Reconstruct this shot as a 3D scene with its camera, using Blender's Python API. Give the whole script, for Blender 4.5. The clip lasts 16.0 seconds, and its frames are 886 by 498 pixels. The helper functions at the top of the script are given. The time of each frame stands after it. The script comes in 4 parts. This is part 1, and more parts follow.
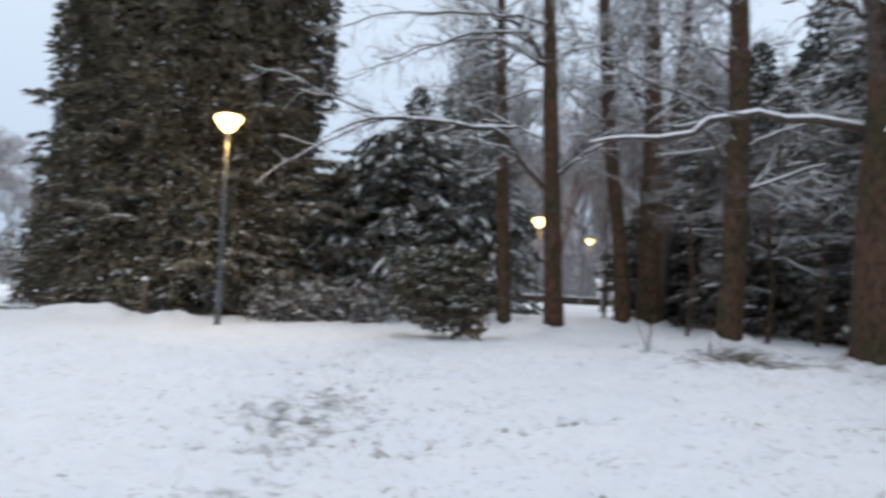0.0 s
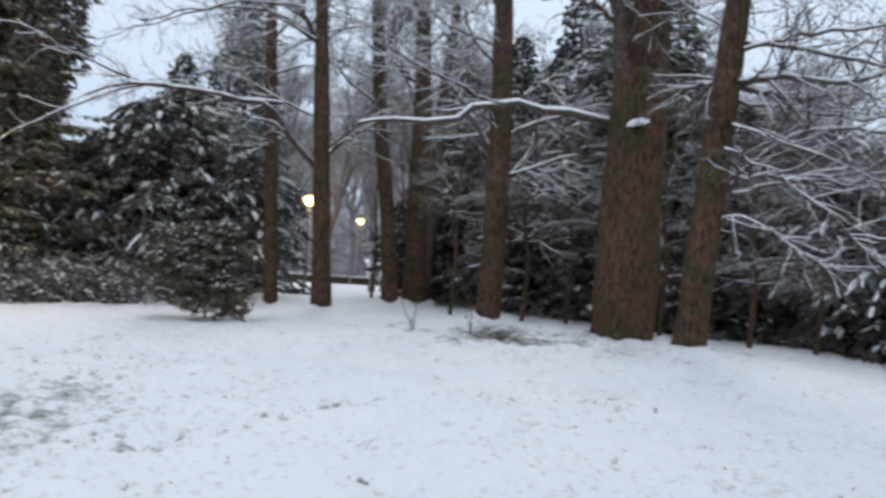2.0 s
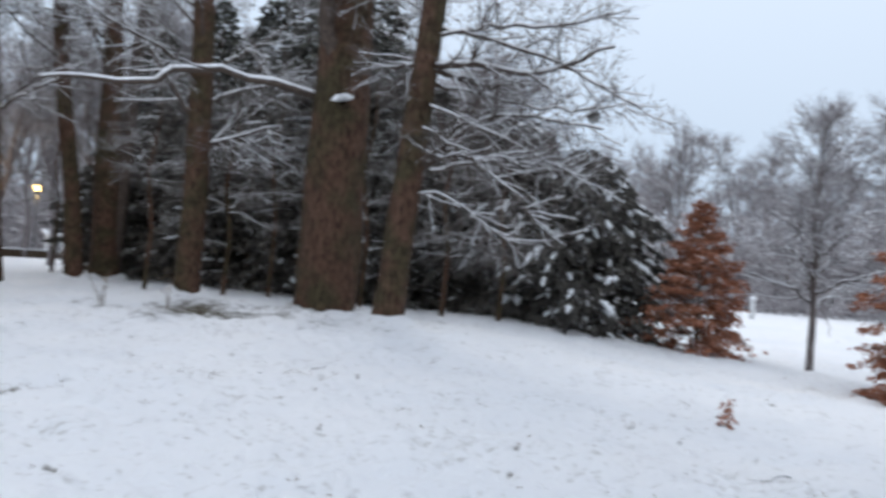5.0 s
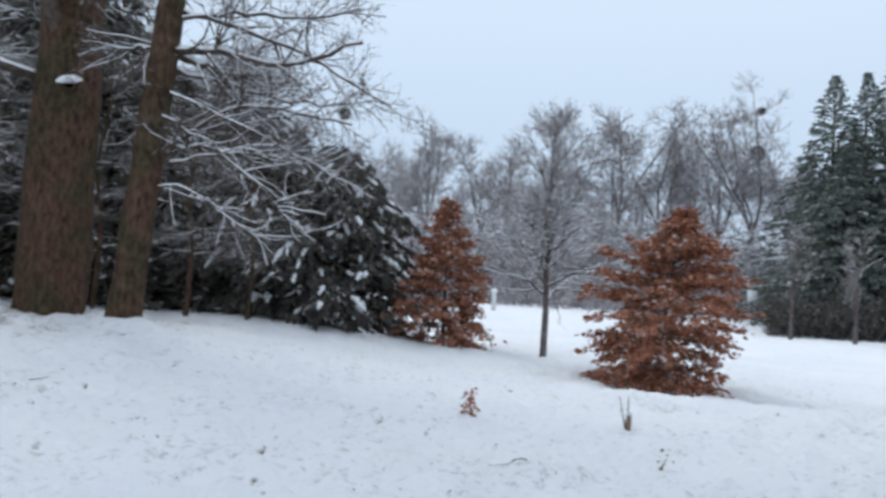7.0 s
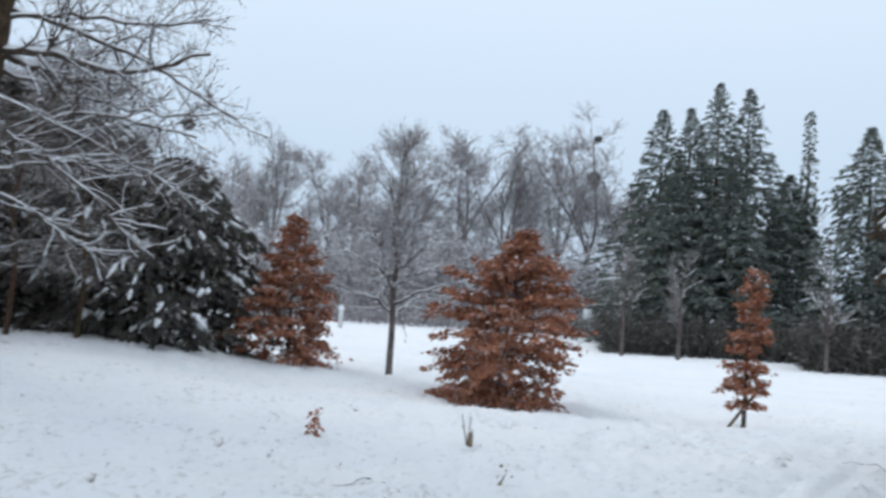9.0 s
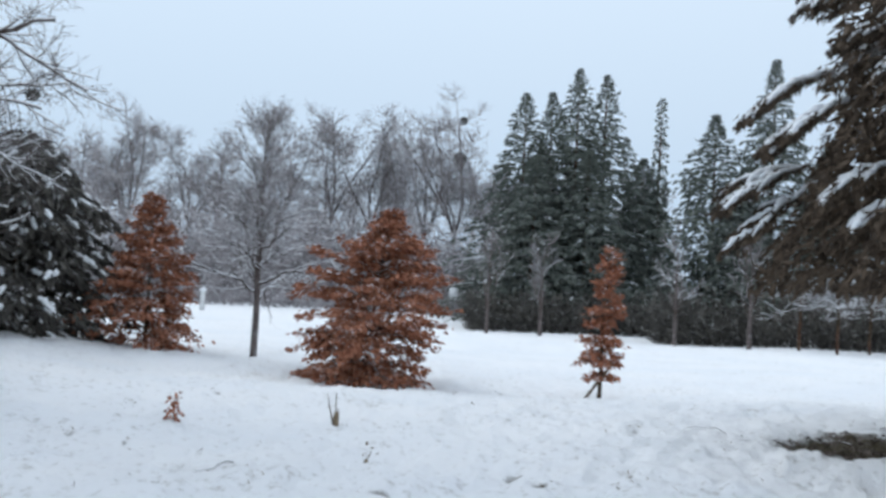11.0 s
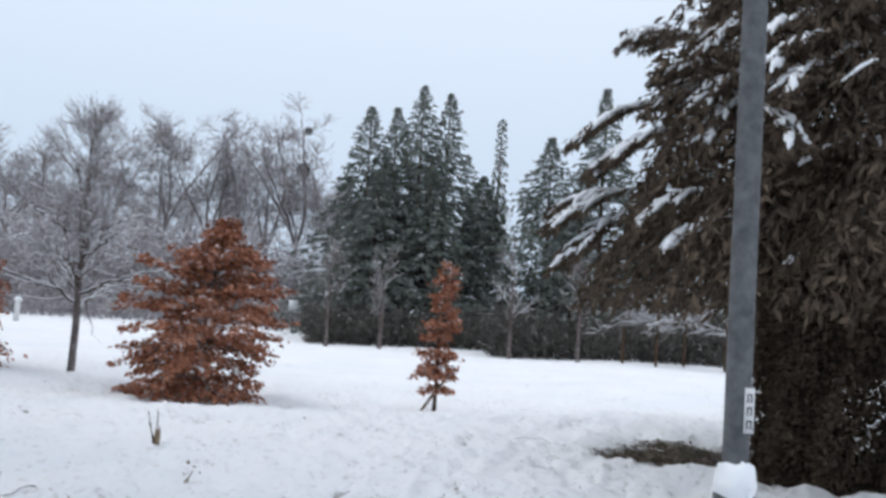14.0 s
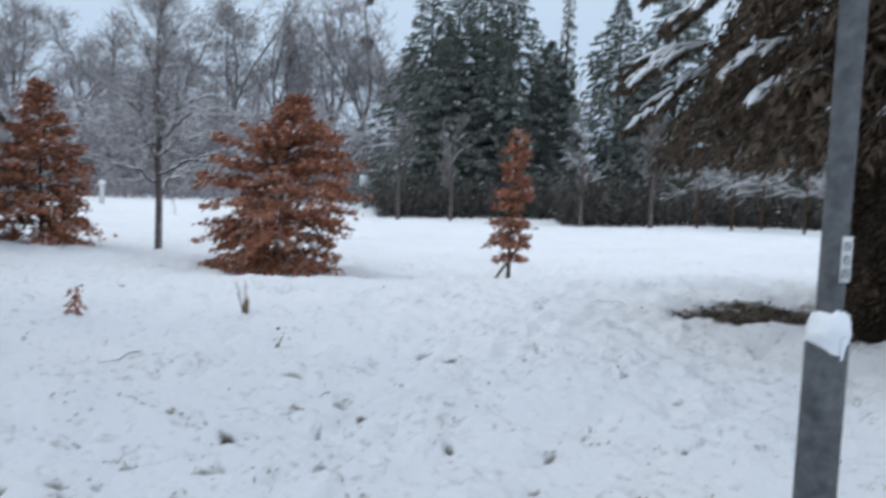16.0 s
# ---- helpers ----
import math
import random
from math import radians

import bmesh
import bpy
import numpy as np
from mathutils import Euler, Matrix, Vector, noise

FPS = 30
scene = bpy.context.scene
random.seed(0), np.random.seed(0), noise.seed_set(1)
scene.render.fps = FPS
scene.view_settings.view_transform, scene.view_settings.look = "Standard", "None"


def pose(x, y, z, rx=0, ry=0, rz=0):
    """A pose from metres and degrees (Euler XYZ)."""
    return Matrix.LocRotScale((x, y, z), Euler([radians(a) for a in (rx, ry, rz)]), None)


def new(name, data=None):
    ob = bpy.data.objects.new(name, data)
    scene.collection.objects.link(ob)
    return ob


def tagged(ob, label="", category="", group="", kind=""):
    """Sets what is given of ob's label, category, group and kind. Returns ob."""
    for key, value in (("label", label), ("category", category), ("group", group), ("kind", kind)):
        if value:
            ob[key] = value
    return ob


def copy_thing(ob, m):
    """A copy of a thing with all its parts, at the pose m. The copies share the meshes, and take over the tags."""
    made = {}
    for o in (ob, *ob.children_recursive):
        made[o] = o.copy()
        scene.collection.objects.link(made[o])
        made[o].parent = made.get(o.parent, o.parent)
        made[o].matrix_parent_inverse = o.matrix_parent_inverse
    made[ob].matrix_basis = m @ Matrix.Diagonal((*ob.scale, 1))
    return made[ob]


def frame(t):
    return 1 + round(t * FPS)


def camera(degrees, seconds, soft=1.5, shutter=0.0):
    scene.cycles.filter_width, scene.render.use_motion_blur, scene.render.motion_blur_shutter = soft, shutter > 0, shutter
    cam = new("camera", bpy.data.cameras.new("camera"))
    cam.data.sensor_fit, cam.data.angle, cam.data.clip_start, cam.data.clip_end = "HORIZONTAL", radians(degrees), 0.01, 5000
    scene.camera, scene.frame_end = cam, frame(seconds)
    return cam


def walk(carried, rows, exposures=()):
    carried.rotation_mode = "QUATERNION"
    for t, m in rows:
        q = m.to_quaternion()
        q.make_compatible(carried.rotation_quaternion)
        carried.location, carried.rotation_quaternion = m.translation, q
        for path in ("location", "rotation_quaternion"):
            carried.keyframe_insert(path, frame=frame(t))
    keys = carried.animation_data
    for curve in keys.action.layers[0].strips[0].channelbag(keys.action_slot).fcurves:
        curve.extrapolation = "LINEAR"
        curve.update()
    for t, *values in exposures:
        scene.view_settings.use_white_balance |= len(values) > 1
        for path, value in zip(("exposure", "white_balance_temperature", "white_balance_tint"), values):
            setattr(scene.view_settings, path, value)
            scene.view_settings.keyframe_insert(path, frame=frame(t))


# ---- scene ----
cam = camera(56.77, 16.0, soft=3.0, shutter=0.8)
walk(cam, [
    (0.0, pose(-0.121, -0.132, 1.608, 91.53, -2.90, -0.00)),
    (0.5, pose(-0.079, -0.101, 1.587, 92.00, -2.59, -5.68)),
    (1.0, pose(-0.064, -0.039, 1.602, 91.59, -2.50, -9.42)),
    (1.5, pose(-0.057, -0.021, 1.604, 91.35, -3.13, -12.87)),
    (2.0, pose(-0.027, 0.031, 1.619, 90.98, -3.50, -15.93)),
    (2.5, pose(-0.032, 0.049, 1.626, 91.29, -3.15, -19.89)),
    (3.0, pose(-0.051, 0.091, 1.632, 91.53, -2.34, -24.98)),
    (3.2, pose(-0.060, 0.115, 1.621, 91.93, -2.17, -26.89)),
    (5.3, pose(-0.093, 0.008, 1.580, 90.43, -3.32, -40.41)),
    (5.5, pose(-0.041, 0.031, 1.572, 91.27, -2.29, -44.02)),
    (6.0, pose(0.007, 0.082, 1.593, 91.66, -2.84, -48.14)),
    (6.5, pose(0.044, 0.088, 1.582, 91.75, -3.15, -51.24)),
    (7.0, pose(0.059, 0.085, 1.585, 91.26, -3.19, -53.77)),
    (7.5, pose(0.034, 0.072, 1.589, 91.46, -3.41, -56.52)),
    (8.0, pose(0.014, 0.048, 1.599, 91.54, -3.60, -59.67)),
    (8.5, pose(0.014, 0.049, 1.603, 91.87, -3.77, -62.07)),
    (8.7, pose(-0.007, 0.048, 1.617, 92.42, -3.80, -62.98)),
    (11.0, pose(0.001, 0.024, 1.604, 92.25, -3.23, -73.65)),
    (11.5, pose(0.008, 0.019, 1.607, 91.94, -3.27, -75.32)),
    (12.0, pose(0.016, 0.007, 1.610, 92.33, -3.11, -77.58)),
    (12.5, pose(0.036, -0.024, 1.609, 93.07, -3.30, -79.33)),
    (13.0, pose(0.046, -0.038, 1.611, 93.38, -3.36, -81.16)),
    (13.5, pose(0.045, -0.051, 1.616, 93.65, -3.64, -82.66)),
    (14.0, pose(0.047, -0.059, 1.613, 93.84, -3.93, -84.64)),
    (14.5, pose(0.061, -0.052, 1.595, 91.67, -3.64, -85.14)),
    (15.0, pose(0.067, -0.050, 1.584, 89.33, -3.01, -83.61)),
    (15.5, pose(0.063, -0.031, 1.573, 86.94, -2.90, -82.37)),
    (16.0, pose(0.053, -0.002, 1.559, 84.67, -2.08, -79.86)),
], [(0.0, 0.05, 6450, 9), (3.0, 0.1, 6400, 8), (5.5, 0.06, 6450, 9), (6.0, -0.02, 6200, 7), (8.5, 0.02, 6350, 6), (11.0, 0.0, 6250, 5), (13.0, -0.06, 6250, 5), (13.7, 0.05, 6500, 9), (14.5, 0.07, 6500, 9), (15.05, 0.24, 6600, 10), (15.4, -0.03, 6150, 5), (16.0, -0.1, 6150, 6)])

# ---- world: an overcast winter dusk ----
world = bpy.data.worlds.new("overcast_dusk")
scene.world = world
world.use_nodes = True
wn, wl = world.node_tree.nodes, world.node_tree.links
sky = wn.new("ShaderNodeTexSky")
sky.sky_type, sky.sun_disc = "NISHITA", False
sky.sun_elevation, sky.sun_rotation, sky.dust_density = radians(12), radians(200), 4.0
clouds = wn.new("ShaderNodeValToRGB")
clouds.color_ramp.elements[0].position, clouds.color_ramp.elements[0].color = 0.0, (0.57, 0.69, 0.86, 1)
clouds.color_ramp.elements[1].position, clouds.color_ramp.elements[1].color = 0.9, (1.1, 1.18, 1.32, 1)
wc = wn.new("ShaderNodeTexCoord")
ws = wn.new("ShaderNodeSeparateXYZ")
wl.new(wc.outputs["Generated"], ws.inputs[0])
wl.new(ws.outputs["Z"], clouds.inputs["Fac"])
wdim = wn.new("ShaderNodeMix")
wdim.data_type, wdim.blend_type = "RGBA", "MIX"
wscale = wn.new("ShaderNodeVectorMath")
wscale.operation = "SCALE"
wscale.inputs["Scale"].default_value = 0.1
wl.new(sky.outputs[0], wscale.inputs[0])
wdim.inputs["Factor"].default_value = 0.92
wl.new(wscale.outputs[0], wdim.inputs["A"])
wl.new(clouds.outputs[0], wdim.inputs["B"])
wl.new(wdim.outputs["Result"], wn["Background"].inputs["Color"])
wn["Background"].inputs["Strength"].default_value = 1.0
sun_data = bpy.data.lights.new("sun", "SUN")
sun_data.energy, sun_data.angle, sun_data.color = 1.0, radians(30), (1.0, 0.97, 0.93)
sun = new("sun", sun_data)
sun.matrix_world = pose(0, 0, 40, 50, 0, 160)


# ---- materials ----
def material(name, rough=0.9):
    m = bpy.data.materials.new(name)
    m.use_nodes = True
    b = m.node_tree.nodes["Principled BSDF"]
    b.inputs["Roughness"].default_value = rough
    b.inputs["Specular IOR Level"].default_value = 0.25
    return m, m.node_tree.nodes, m.node_tree.links, b


def noise_node(m, scale, detail=4.0, rough=0.6):
    n, l = m.node_tree.nodes, m.node_tree.links
    tex = n.new("ShaderNodeTexNoise")
    tex.inputs["Scale"].default_value, tex.inputs["Detail"].default_value = scale, detail
    tex.inputs["Roughness"].default_value = rough
    geo = n.new("ShaderNodeNewGeometry")
    l.new(geo.outputs["Position"], tex.inputs["Vector"])
    return tex


def ramp(m, source, *stops):
    r = m.node_tree.nodes.new("ShaderNodeValToRGB")
    while len(r.color_ramp.elements) < len(stops):
        r.color_ramp.elements.new(0.5)
    for e, (p, c) in zip(r.color_ramp.elements, stops):
        e.position, e.color = p, (*c, 1) if len(c) == 3 else c
    m.node_tree.links.new(source, r.inputs["Fac"])
    return r.outputs["Color"]


def math_node(m, op, a, b):
    n = m.node_tree.nodes.new("ShaderNodeMath")
    n.operation = op
    for i, v in enumerate((a, b)):
        if isinstance(v, (int, float)):
            n.inputs[i].default_value = v
        else:
            m.node_tree.links.new(v, n.inputs[i])
    return n.outputs[0]


def mix(m, fac, a, b):
    n = m.node_tree.nodes.new("ShaderNodeMix")
    n.data_type = "RGBA"
    for key, v in (("Factor", fac), ("A", a), ("B", b)):
        if isinstance(v, (int, float)):
            n.inputs[key].default_value = v
        elif isinstance(v, tuple):
            n.inputs[key].default_value = (*v, 1)
        else:
            m.node_tree.links.new(v, n.inputs[key])
    return n.outputs["Result"]


def bump(m, height, strength, dist):
    n = m.node_tree.nodes.new("ShaderNodeBump")
    n.inputs["Strength"].default_value, n.inputs["Distance"].default_value = strength, dist
    m.node_tree.links.new(height, n.inputs["Height"])
    m.node_tree.links.new(n.outputs[0], m.node_tree.nodes["Principled BSDF"].inputs["Normal"])


SNOW = (0.84, 0.86, 0.89)


def dusted(name, dark, light, scale, low, high, cover, bumped=0.02, islands=False, speck=3.0):
    """A surface with loose snow lying where it faces up: from low to high of the normal's z, up to the cover given."""
    m, n, l, b = material(name)
    tex = noise_node(m, scale)
    source = tex.outputs["Fac"]
    if islands:
        g = n.new("ShaderNodeNewGeometry")
        source = math_node(m, "ADD", math_node(m, "MULTIPLY", source, 0.5), math_node(m, "MULTIPLY", g.outputs["Random Per Island"], 0.5))
    base = ramp(m, source, (0.3, dark), (0.7, light))
    g = n.new("ShaderNodeNewGeometry")
    sep = n.new("ShaderNodeSeparateXYZ")
    l.new(g.outputs["Normal"], sep.inputs[0])
    patch = noise_node(m, speck)
    up = math_node(m, "ADD", sep.outputs["Z"], math_node(m, "MULTIPLY", math_node(m, "SUBTRACT", patch.outputs["Fac"], 0.5), 1.3))
    mask = ramp(m, up, (low, (0, 0, 0)), (high, (cover, cover, cover)))
    l.new(mix(m, mask, base, SNOW), b.inputs["Base Color"])
    if bumped:
        bump(m, tex.outputs["Fac"], 0.8, bumped)
    return m


def snow_ground_material():
    m, n, l, b = material("snow_ground", 0.75)
    broad, fine = noise_node(m, 0.35, 5), noise_node(m, 9.0, 6, 0.7)
    white = ramp(m, broad.outputs["Fac"], (0.3, (0.86, 0.88, 0.92)), (0.7, (0.93, 0.93, 0.945)))
    at = n.new("ShaderNodeAttribute")
    at.attribute_name = "bare"
    grass = ramp(m, noise_node(m, 30.0, 4).outputs["Fac"], (0.3, (0.028, 0.023, 0.016)), (0.55, (0.085, 0.068, 0.04)), (0.75, (0.17, 0.14, 0.09)))
    thin = math_node(m, "ADD", at.outputs["Fac"], math_node(m, "MULTIPLY", math_node(m, "SUBTRACT", fine.outputs["Fac"], 0.5), 1.0))
    mask = ramp(m, thin, (0.38, (0, 0, 0)), (0.75, (1, 1, 1)))
    specks, patches = noise_node(m, 11.0, 3, 0.6), noise_node(m, 0.8, 3)
    sparse = math_node(m, "ADD", specks.outputs["Fac"], math_node(m, "MULTIPLY", math_node(m, "SUBTRACT", patches.outputs["Fac"], 0.5), 0.35))
    thinned = mix(m, ramp(m, sparse, (0.58, (0, 0, 0)), (0.74, (0.5, 0.5, 0.5))), white, (0.36, 0.34, 0.3))
    l.new(mix(m, mask, thinned, grass), b.inputs["Base Color"])
    bump(m, fine.outputs["Fac"], 1.0, 0.07)
    return m


M_GROUND = snow_ground_material()
M_SNOW, _n, _l, _b = material("lying_snow", 0.7)
_tex = noise_node(M_SNOW, 14.0, 5)
_l.new(ramp(M_SNOW, _tex.outputs["Fac"], (0.3, (0.78, 0.81, 0.86)), (0.7, (0.88, 0.89, 0.91))), _b.inputs["Base Color"])
bump(M_SNOW, _tex.outputs["Fac"], 0.5, 0.02)
def bark_material():
    m, n, l, b = material("bark_mossy")
    geo, stretch = n.new("ShaderNodeNewGeometry"), n.new("ShaderNodeVectorMath")
    stretch.operation = "MULTIPLY"
    stretch.inputs[1].default_value = (1, 1, 0.42)
    l.new(geo.outputs["Position"], stretch.inputs[0])
    ridge = n.new("ShaderNodeTexNoise")
    ridge.inputs["Scale"].default_value, ridge.inputs["Detail"].default_value, ridge.inputs["Roughness"].default_value = 13.0, 6.0, 0.7
    l.new(stretch.outputs[0], ridge.inputs["Vector"])
    moss = noise_node(m, 1.3, 4)
    brown = ramp(m, ridge.outputs["Fac"], (0.32, (0.024, 0.014, 0.01)), (0.5, (0.105, 0.056, 0.037)), (0.72, (0.19, 0.118, 0.082)))
    green = ramp(m, ridge.outputs["Fac"], (0.32, (0.018, 0.016, 0.008)), (0.7, (0.1, 0.09, 0.045)))
    tone = mix(m, ramp(m, moss.outputs["Fac"], (0.42, (0, 0, 0)), (0.62, (0.8, 0.8, 0.8))), brown, green)
    sep = n.new("ShaderNodeSeparateXYZ")
    l.new(geo.outputs["Normal"], sep.inputs[0])
    l.new(mix(m, ramp(m, sep.outputs["Z"], (0.6, (0, 0, 0)), (0.85, (1, 1, 1))), tone, SNOW), b.inputs["Base Color"])
    bump(m, ridge.outputs["Fac"], 1.0, 0.12)
    return m


M_BARK = bark_material()
M_OLD_BARK = dusted("bark_mossy", (0.04, 0.028, 0.02), (0.125, 0.088, 0.055), 11.0, 0.75, 1.0, 1.0, 0.12)
M_BRANCH = dusted("bark_snowy_branch", (0.04, 0.03, 0.026), (0.11, 0.085, 0.07), 9.0, 0.25, 0.6, 1.0, 0.0)
M_TWIG = dusted("frosted_twigs", (0.072, 0.058, 0.056), (0.18, 0.15, 0.142), 5.0, 0.15, 0.9, 0.7, 0.0)
# far wood: frost, and distance haze painted in as paler, greyer colours
M_FAR = dusted("far_hazy_frosted_twigs", (0.26, 0.24, 0.25), (0.44, 0.405, 0.41), 3.0, 0.1, 0.95, 0.7, 0.0)
M_FAR_BARK = dusted("far_hazy_frosted_bark", (0.15, 0.133, 0.137), (0.27, 0.24, 0.24), 4.0, 0.25, 0.9, 0.6, 0.0)
M_LITTER = dusted("leaf_litter", (0.1, 0.08, 0.073), (0.2, 0.163, 0.145), 9.0, 1.2, 1.7, 0.5, 0.0, True)
M_CYPRESS = dusted("cypress_foliage", (0.056, 0.05, 0.038), (0.16, 0.14, 0.098), 2.0, 0.75, 1.25, 0.8, 0.0, True)
M_THUJA = dusted("thuja_foliage", (0.046, 0.034, 0.025), (0.125, 0.092, 0.066), 2.0, 1.4, 1.9, 0.1, 0.0, True)
M_YEW = dusted("yew_foliage", (0.045, 0.046, 0.042), (0.11, 0.11, 0.092), 2.0, 0.65, 1.3, 0.85, 0.0, True)
M_HEDGE = dusted("hedge_foliage", (0.054, 0.05, 0.047), (0.122, 0.114, 0.1), 2.0, 0.85, 1.4, 0.5, 0.0, True)
# greens lightened to paint in the haze over far conifers; snow dust on top
M_SPRUCE = dusted("far_hazy_conifer_foliage", (0.085, 0.1, 0.09), (0.17, 0.185, 0.16), 1.0, 0.8, 1.5, 0.4, 0.0, True)
M_OAK = dusted("dry_oak_leaves", (0.21, 0.08, 0.045), (0.46, 0.21, 0.13), 4.0, 0.9, 1.35, 0.8, 0.0, True)
M_SHRUB = dusted("snowy_shrub", (0.09, 0.083, 0.078), (0.2, 0.185, 0.165), 3.0, 0.3, 0.9, 0.85, 0.0, True)
M_WEED = dusted("dead_weeds", (0.1, 0.07, 0.05), (0.26, 0.2, 0.13), 12.0, 0.7, 1.1, 0.7, 0.0, True)
M_WOOD = dusted("stake_wood", (0.09, 0.065, 0.05), (0.2, 0.16, 0.12), 15.0, 0.7, 0.95, 0.9, 0.004)
M_POST = dusted("galvanised_steel", (0.07, 0.074, 0.08), (0.15, 0.154, 0.162), 18.0, 0.75, 0.95, 1.0, 0.004)
M_PLATE = dusted("white_plate", (0.6, 0.61, 0.62), (0.75, 0.76, 0.77), 10.0, 0.9, 1.0, 0.2, 0.0)
M_INK = dusted("dark_print", (0.04, 0.04, 0.045), (0.07, 0.07, 0.075), 10.0, 0.95, 1.0, 0.0, 0.0)
M_GLOW, _n, _l, _b = material("lit_bowl", 0.4)
_b.inputs["Emission Color"].default_value = (1.0, 0.6, 0.16, 1)
_b.inputs["Emission Strength"].default_value = 9.0


# ---- mesh helpers ----
class Soup:
    """Vertices and faces gathered piece by piece for one mesh."""

    def __init__(self):
        self.v, self.f, self.n = [], [], 0

    def add(self, verts, faces):
        self.v.append(np.asarray(verts, float).reshape(-1, 3))
        self.f.append(np.asarray(faces, int) + self.n)
        self.n += len(self.v[-1])

    def tube(self, pts, radii, sides=5, cap=True):
        pts, radii = np.asarray(pts, float), np.asarray(radii, float)
        k = len(pts)
        d = np.gradient(pts, axis=0)
        d /= np.linalg.norm(d, axis=1)[:, None] + 1e-9
        ref = np.where(np.abs(d[:, 2:3]) > 0.9, [[1.0, 0, 0]], [[0, 0, 1.0]])
        a = np.cross(d, ref)
        a /= np.linalg.norm(a, axis=1)[:, None] + 1e-9
        b = np.cross(a, d)
        w = np.arange(sides) * 2 * np.pi / sides
        ring = pts[:, None] + radii[:, None, None] * (np.cos(w)[None, :, None] * a[:, None] + np.sin(w)[None, :, None] * b[:, None])
        i, j = np.meshgrid(np.arange(k - 1), np.arange(sides), indexing="ij")
        q = (j + 1) % sides
        self.add(ring, np.stack([i * sides + j, i * sides + q, (i + 1) * sides + q, (i + 1) * sides + j], -1).reshape(-1, 4))

    def kites(self, c, d, length, width, rng, bend=0.25):
        """Small pointed sprays or leaves, each a bent kite of two triangles' worth, from c along d."""
        c, d = np.asarray(c, float), np.asarray(d, float)
        k = len(c)
        d = d / (np.linalg.norm(d, axis=1)[:, None] + 1e-9)
        s = np.cross(d, rng.normal(size=(k, 3)))
        s /= np.linalg.norm(s, axis=1)[:, None] + 1e-9
        u = np.cross(s, d)
        length = np.broadcast_to(length, (k,))[:, None]
        width = np.broadcast_to(width, (k,))[:, None]
        mid = c + d * length * 0.45
        v = np.stack([c, mid + s * width, c + d * length - u * length * bend, mid - s * width], 1)
        self.add(v, np.arange(4 * k).reshape(k, 4))

    def mesh(self, name, mat, smooth=True):
        me = bpy.data.meshes.new(name)
        if self.v:
            v = np.concatenate(self.v)
            f = np.concatenate([x.reshape(-1, 4) for x in self.f])
            me.vertices.add(len(v))
            me.vertices.foreach_set("co", v.ravel())
            me.loops.add(4 * len(f))
            me.loops.foreach_set("vertex_index", f.ravel())
            me.polygons.add(len(f))
            me.polygons.foreach_set("loop_start", np.arange(len(f)) * 4)
            me.polygons.foreach_set("use_smooth", np.full(len(f), smooth))
            me.update(calc_edges=True)
            me.validate()
        me.materials.append(mat)
        return me


def part(name, soup, mat, parent, label="", smooth=True, kind=""):
    ob = new(name, soup.mesh(name, mat, smooth))
    ob.parent = parent
    return tagged(ob, label, kind=kind)


def thing(name, at, label, category, group="", kind=""):
    ob = new(name)
    ob.empty_display_size = 0.2
    ob.location = at
    return tagged(ob, label, category, group, kind)


def lathe(soup, profile, sides=20, centre=(0, 0)):
    w = np.arange(sides) * 2 * np.pi / sides
    v = [[(centre[0] + r * np.cos(a), centre[1] + r * np.sin(a), z) for a in w] for r, z in profile]
    k = len(profile)
    i, j = np.meshgrid(np.arange(k - 1), np.arange(sides), indexing="ij")
    q = (j + 1) % sides
    soup.add(v, np.stack([i * sides + j, i * sides + q, (i + 1) * sides + q, (i + 1) * sides + j], -1).reshape(-1, 4))


def box(soup, lo, hi, turn=None):
    x0, y0, z0 = lo
    x1, y1, z1 = hi
    v = np.array([(x, y, z) for z in (z0, z1) for x, y in ((x0, y0), (x1, y0), (x1, y1), (x0, y1))], float)
    if turn is not None:
        v = np.array([tuple(turn @ Vector(p)) for p in v])
    soup.add(v, [(3, 2, 1, 0), (4, 5, 6, 7), (0, 1, 5, 4), (1, 2, 6, 5), (2, 3, 7, 6), (3, 0, 4, 7)])


# ---- the lie of the land ----
def polar(az, d):
    return np.array([d * math.sin(radians(az)), d * math.cos(radians(az))])


EYE = 1.6
SPOTS = [(-28, 28, -0.05), (-15.6, 21, -0.05), (0, 19.5, 0.0), (6, 24, 0.07), (14, 28, 0.17), (19, 20.5, 0.27), (28.4, 16.5, 0.27),
         (32.7, 14.5, 0.34), (24, 26, 0.19), (38, 20, 0.2), (43, 20, 0.1), (50, 21.5, -0.1), (53.9, 19.5, -0.42), (53.9, 22.2, -0.75), (57, 18.5, -0.28), (54, 26, -0.9), (61, 21, -0.72),
         (68.6, 17.5, -0.72), (84.7, 18.5, -0.8), (56, 9.8, -0.13), (66.7, 9.8, -0.09), (59, 55, -1.1), (74.4, 58, -1.03), (76, 50, -1.35),
         (87, 45, -1.05), (102, 40, -0.6), (96, 10, -0.02), (100, 12, -0.07), (106, 11, 0.03), (114, 8.8, 0.0), (6, 42, -0.67), (10, 70, -0.3),
         (40, 6, 0.0), (100, 5, 0.0), (-10, 7, 0.0), (180, 6, 0.0), (180, 60, 0.0), (-60, 40, 0.0), (-90, 20, 0.0), (140, 30, 0.0), (60, 200, -1.0),
         (0, 200, -0.6), (90, 150, -0.8), (-60, 200, -0.3), (180, 300, -0.3), (30, 10, 0.1), (80, 30, -1.0), (65, 32, -1.0)]
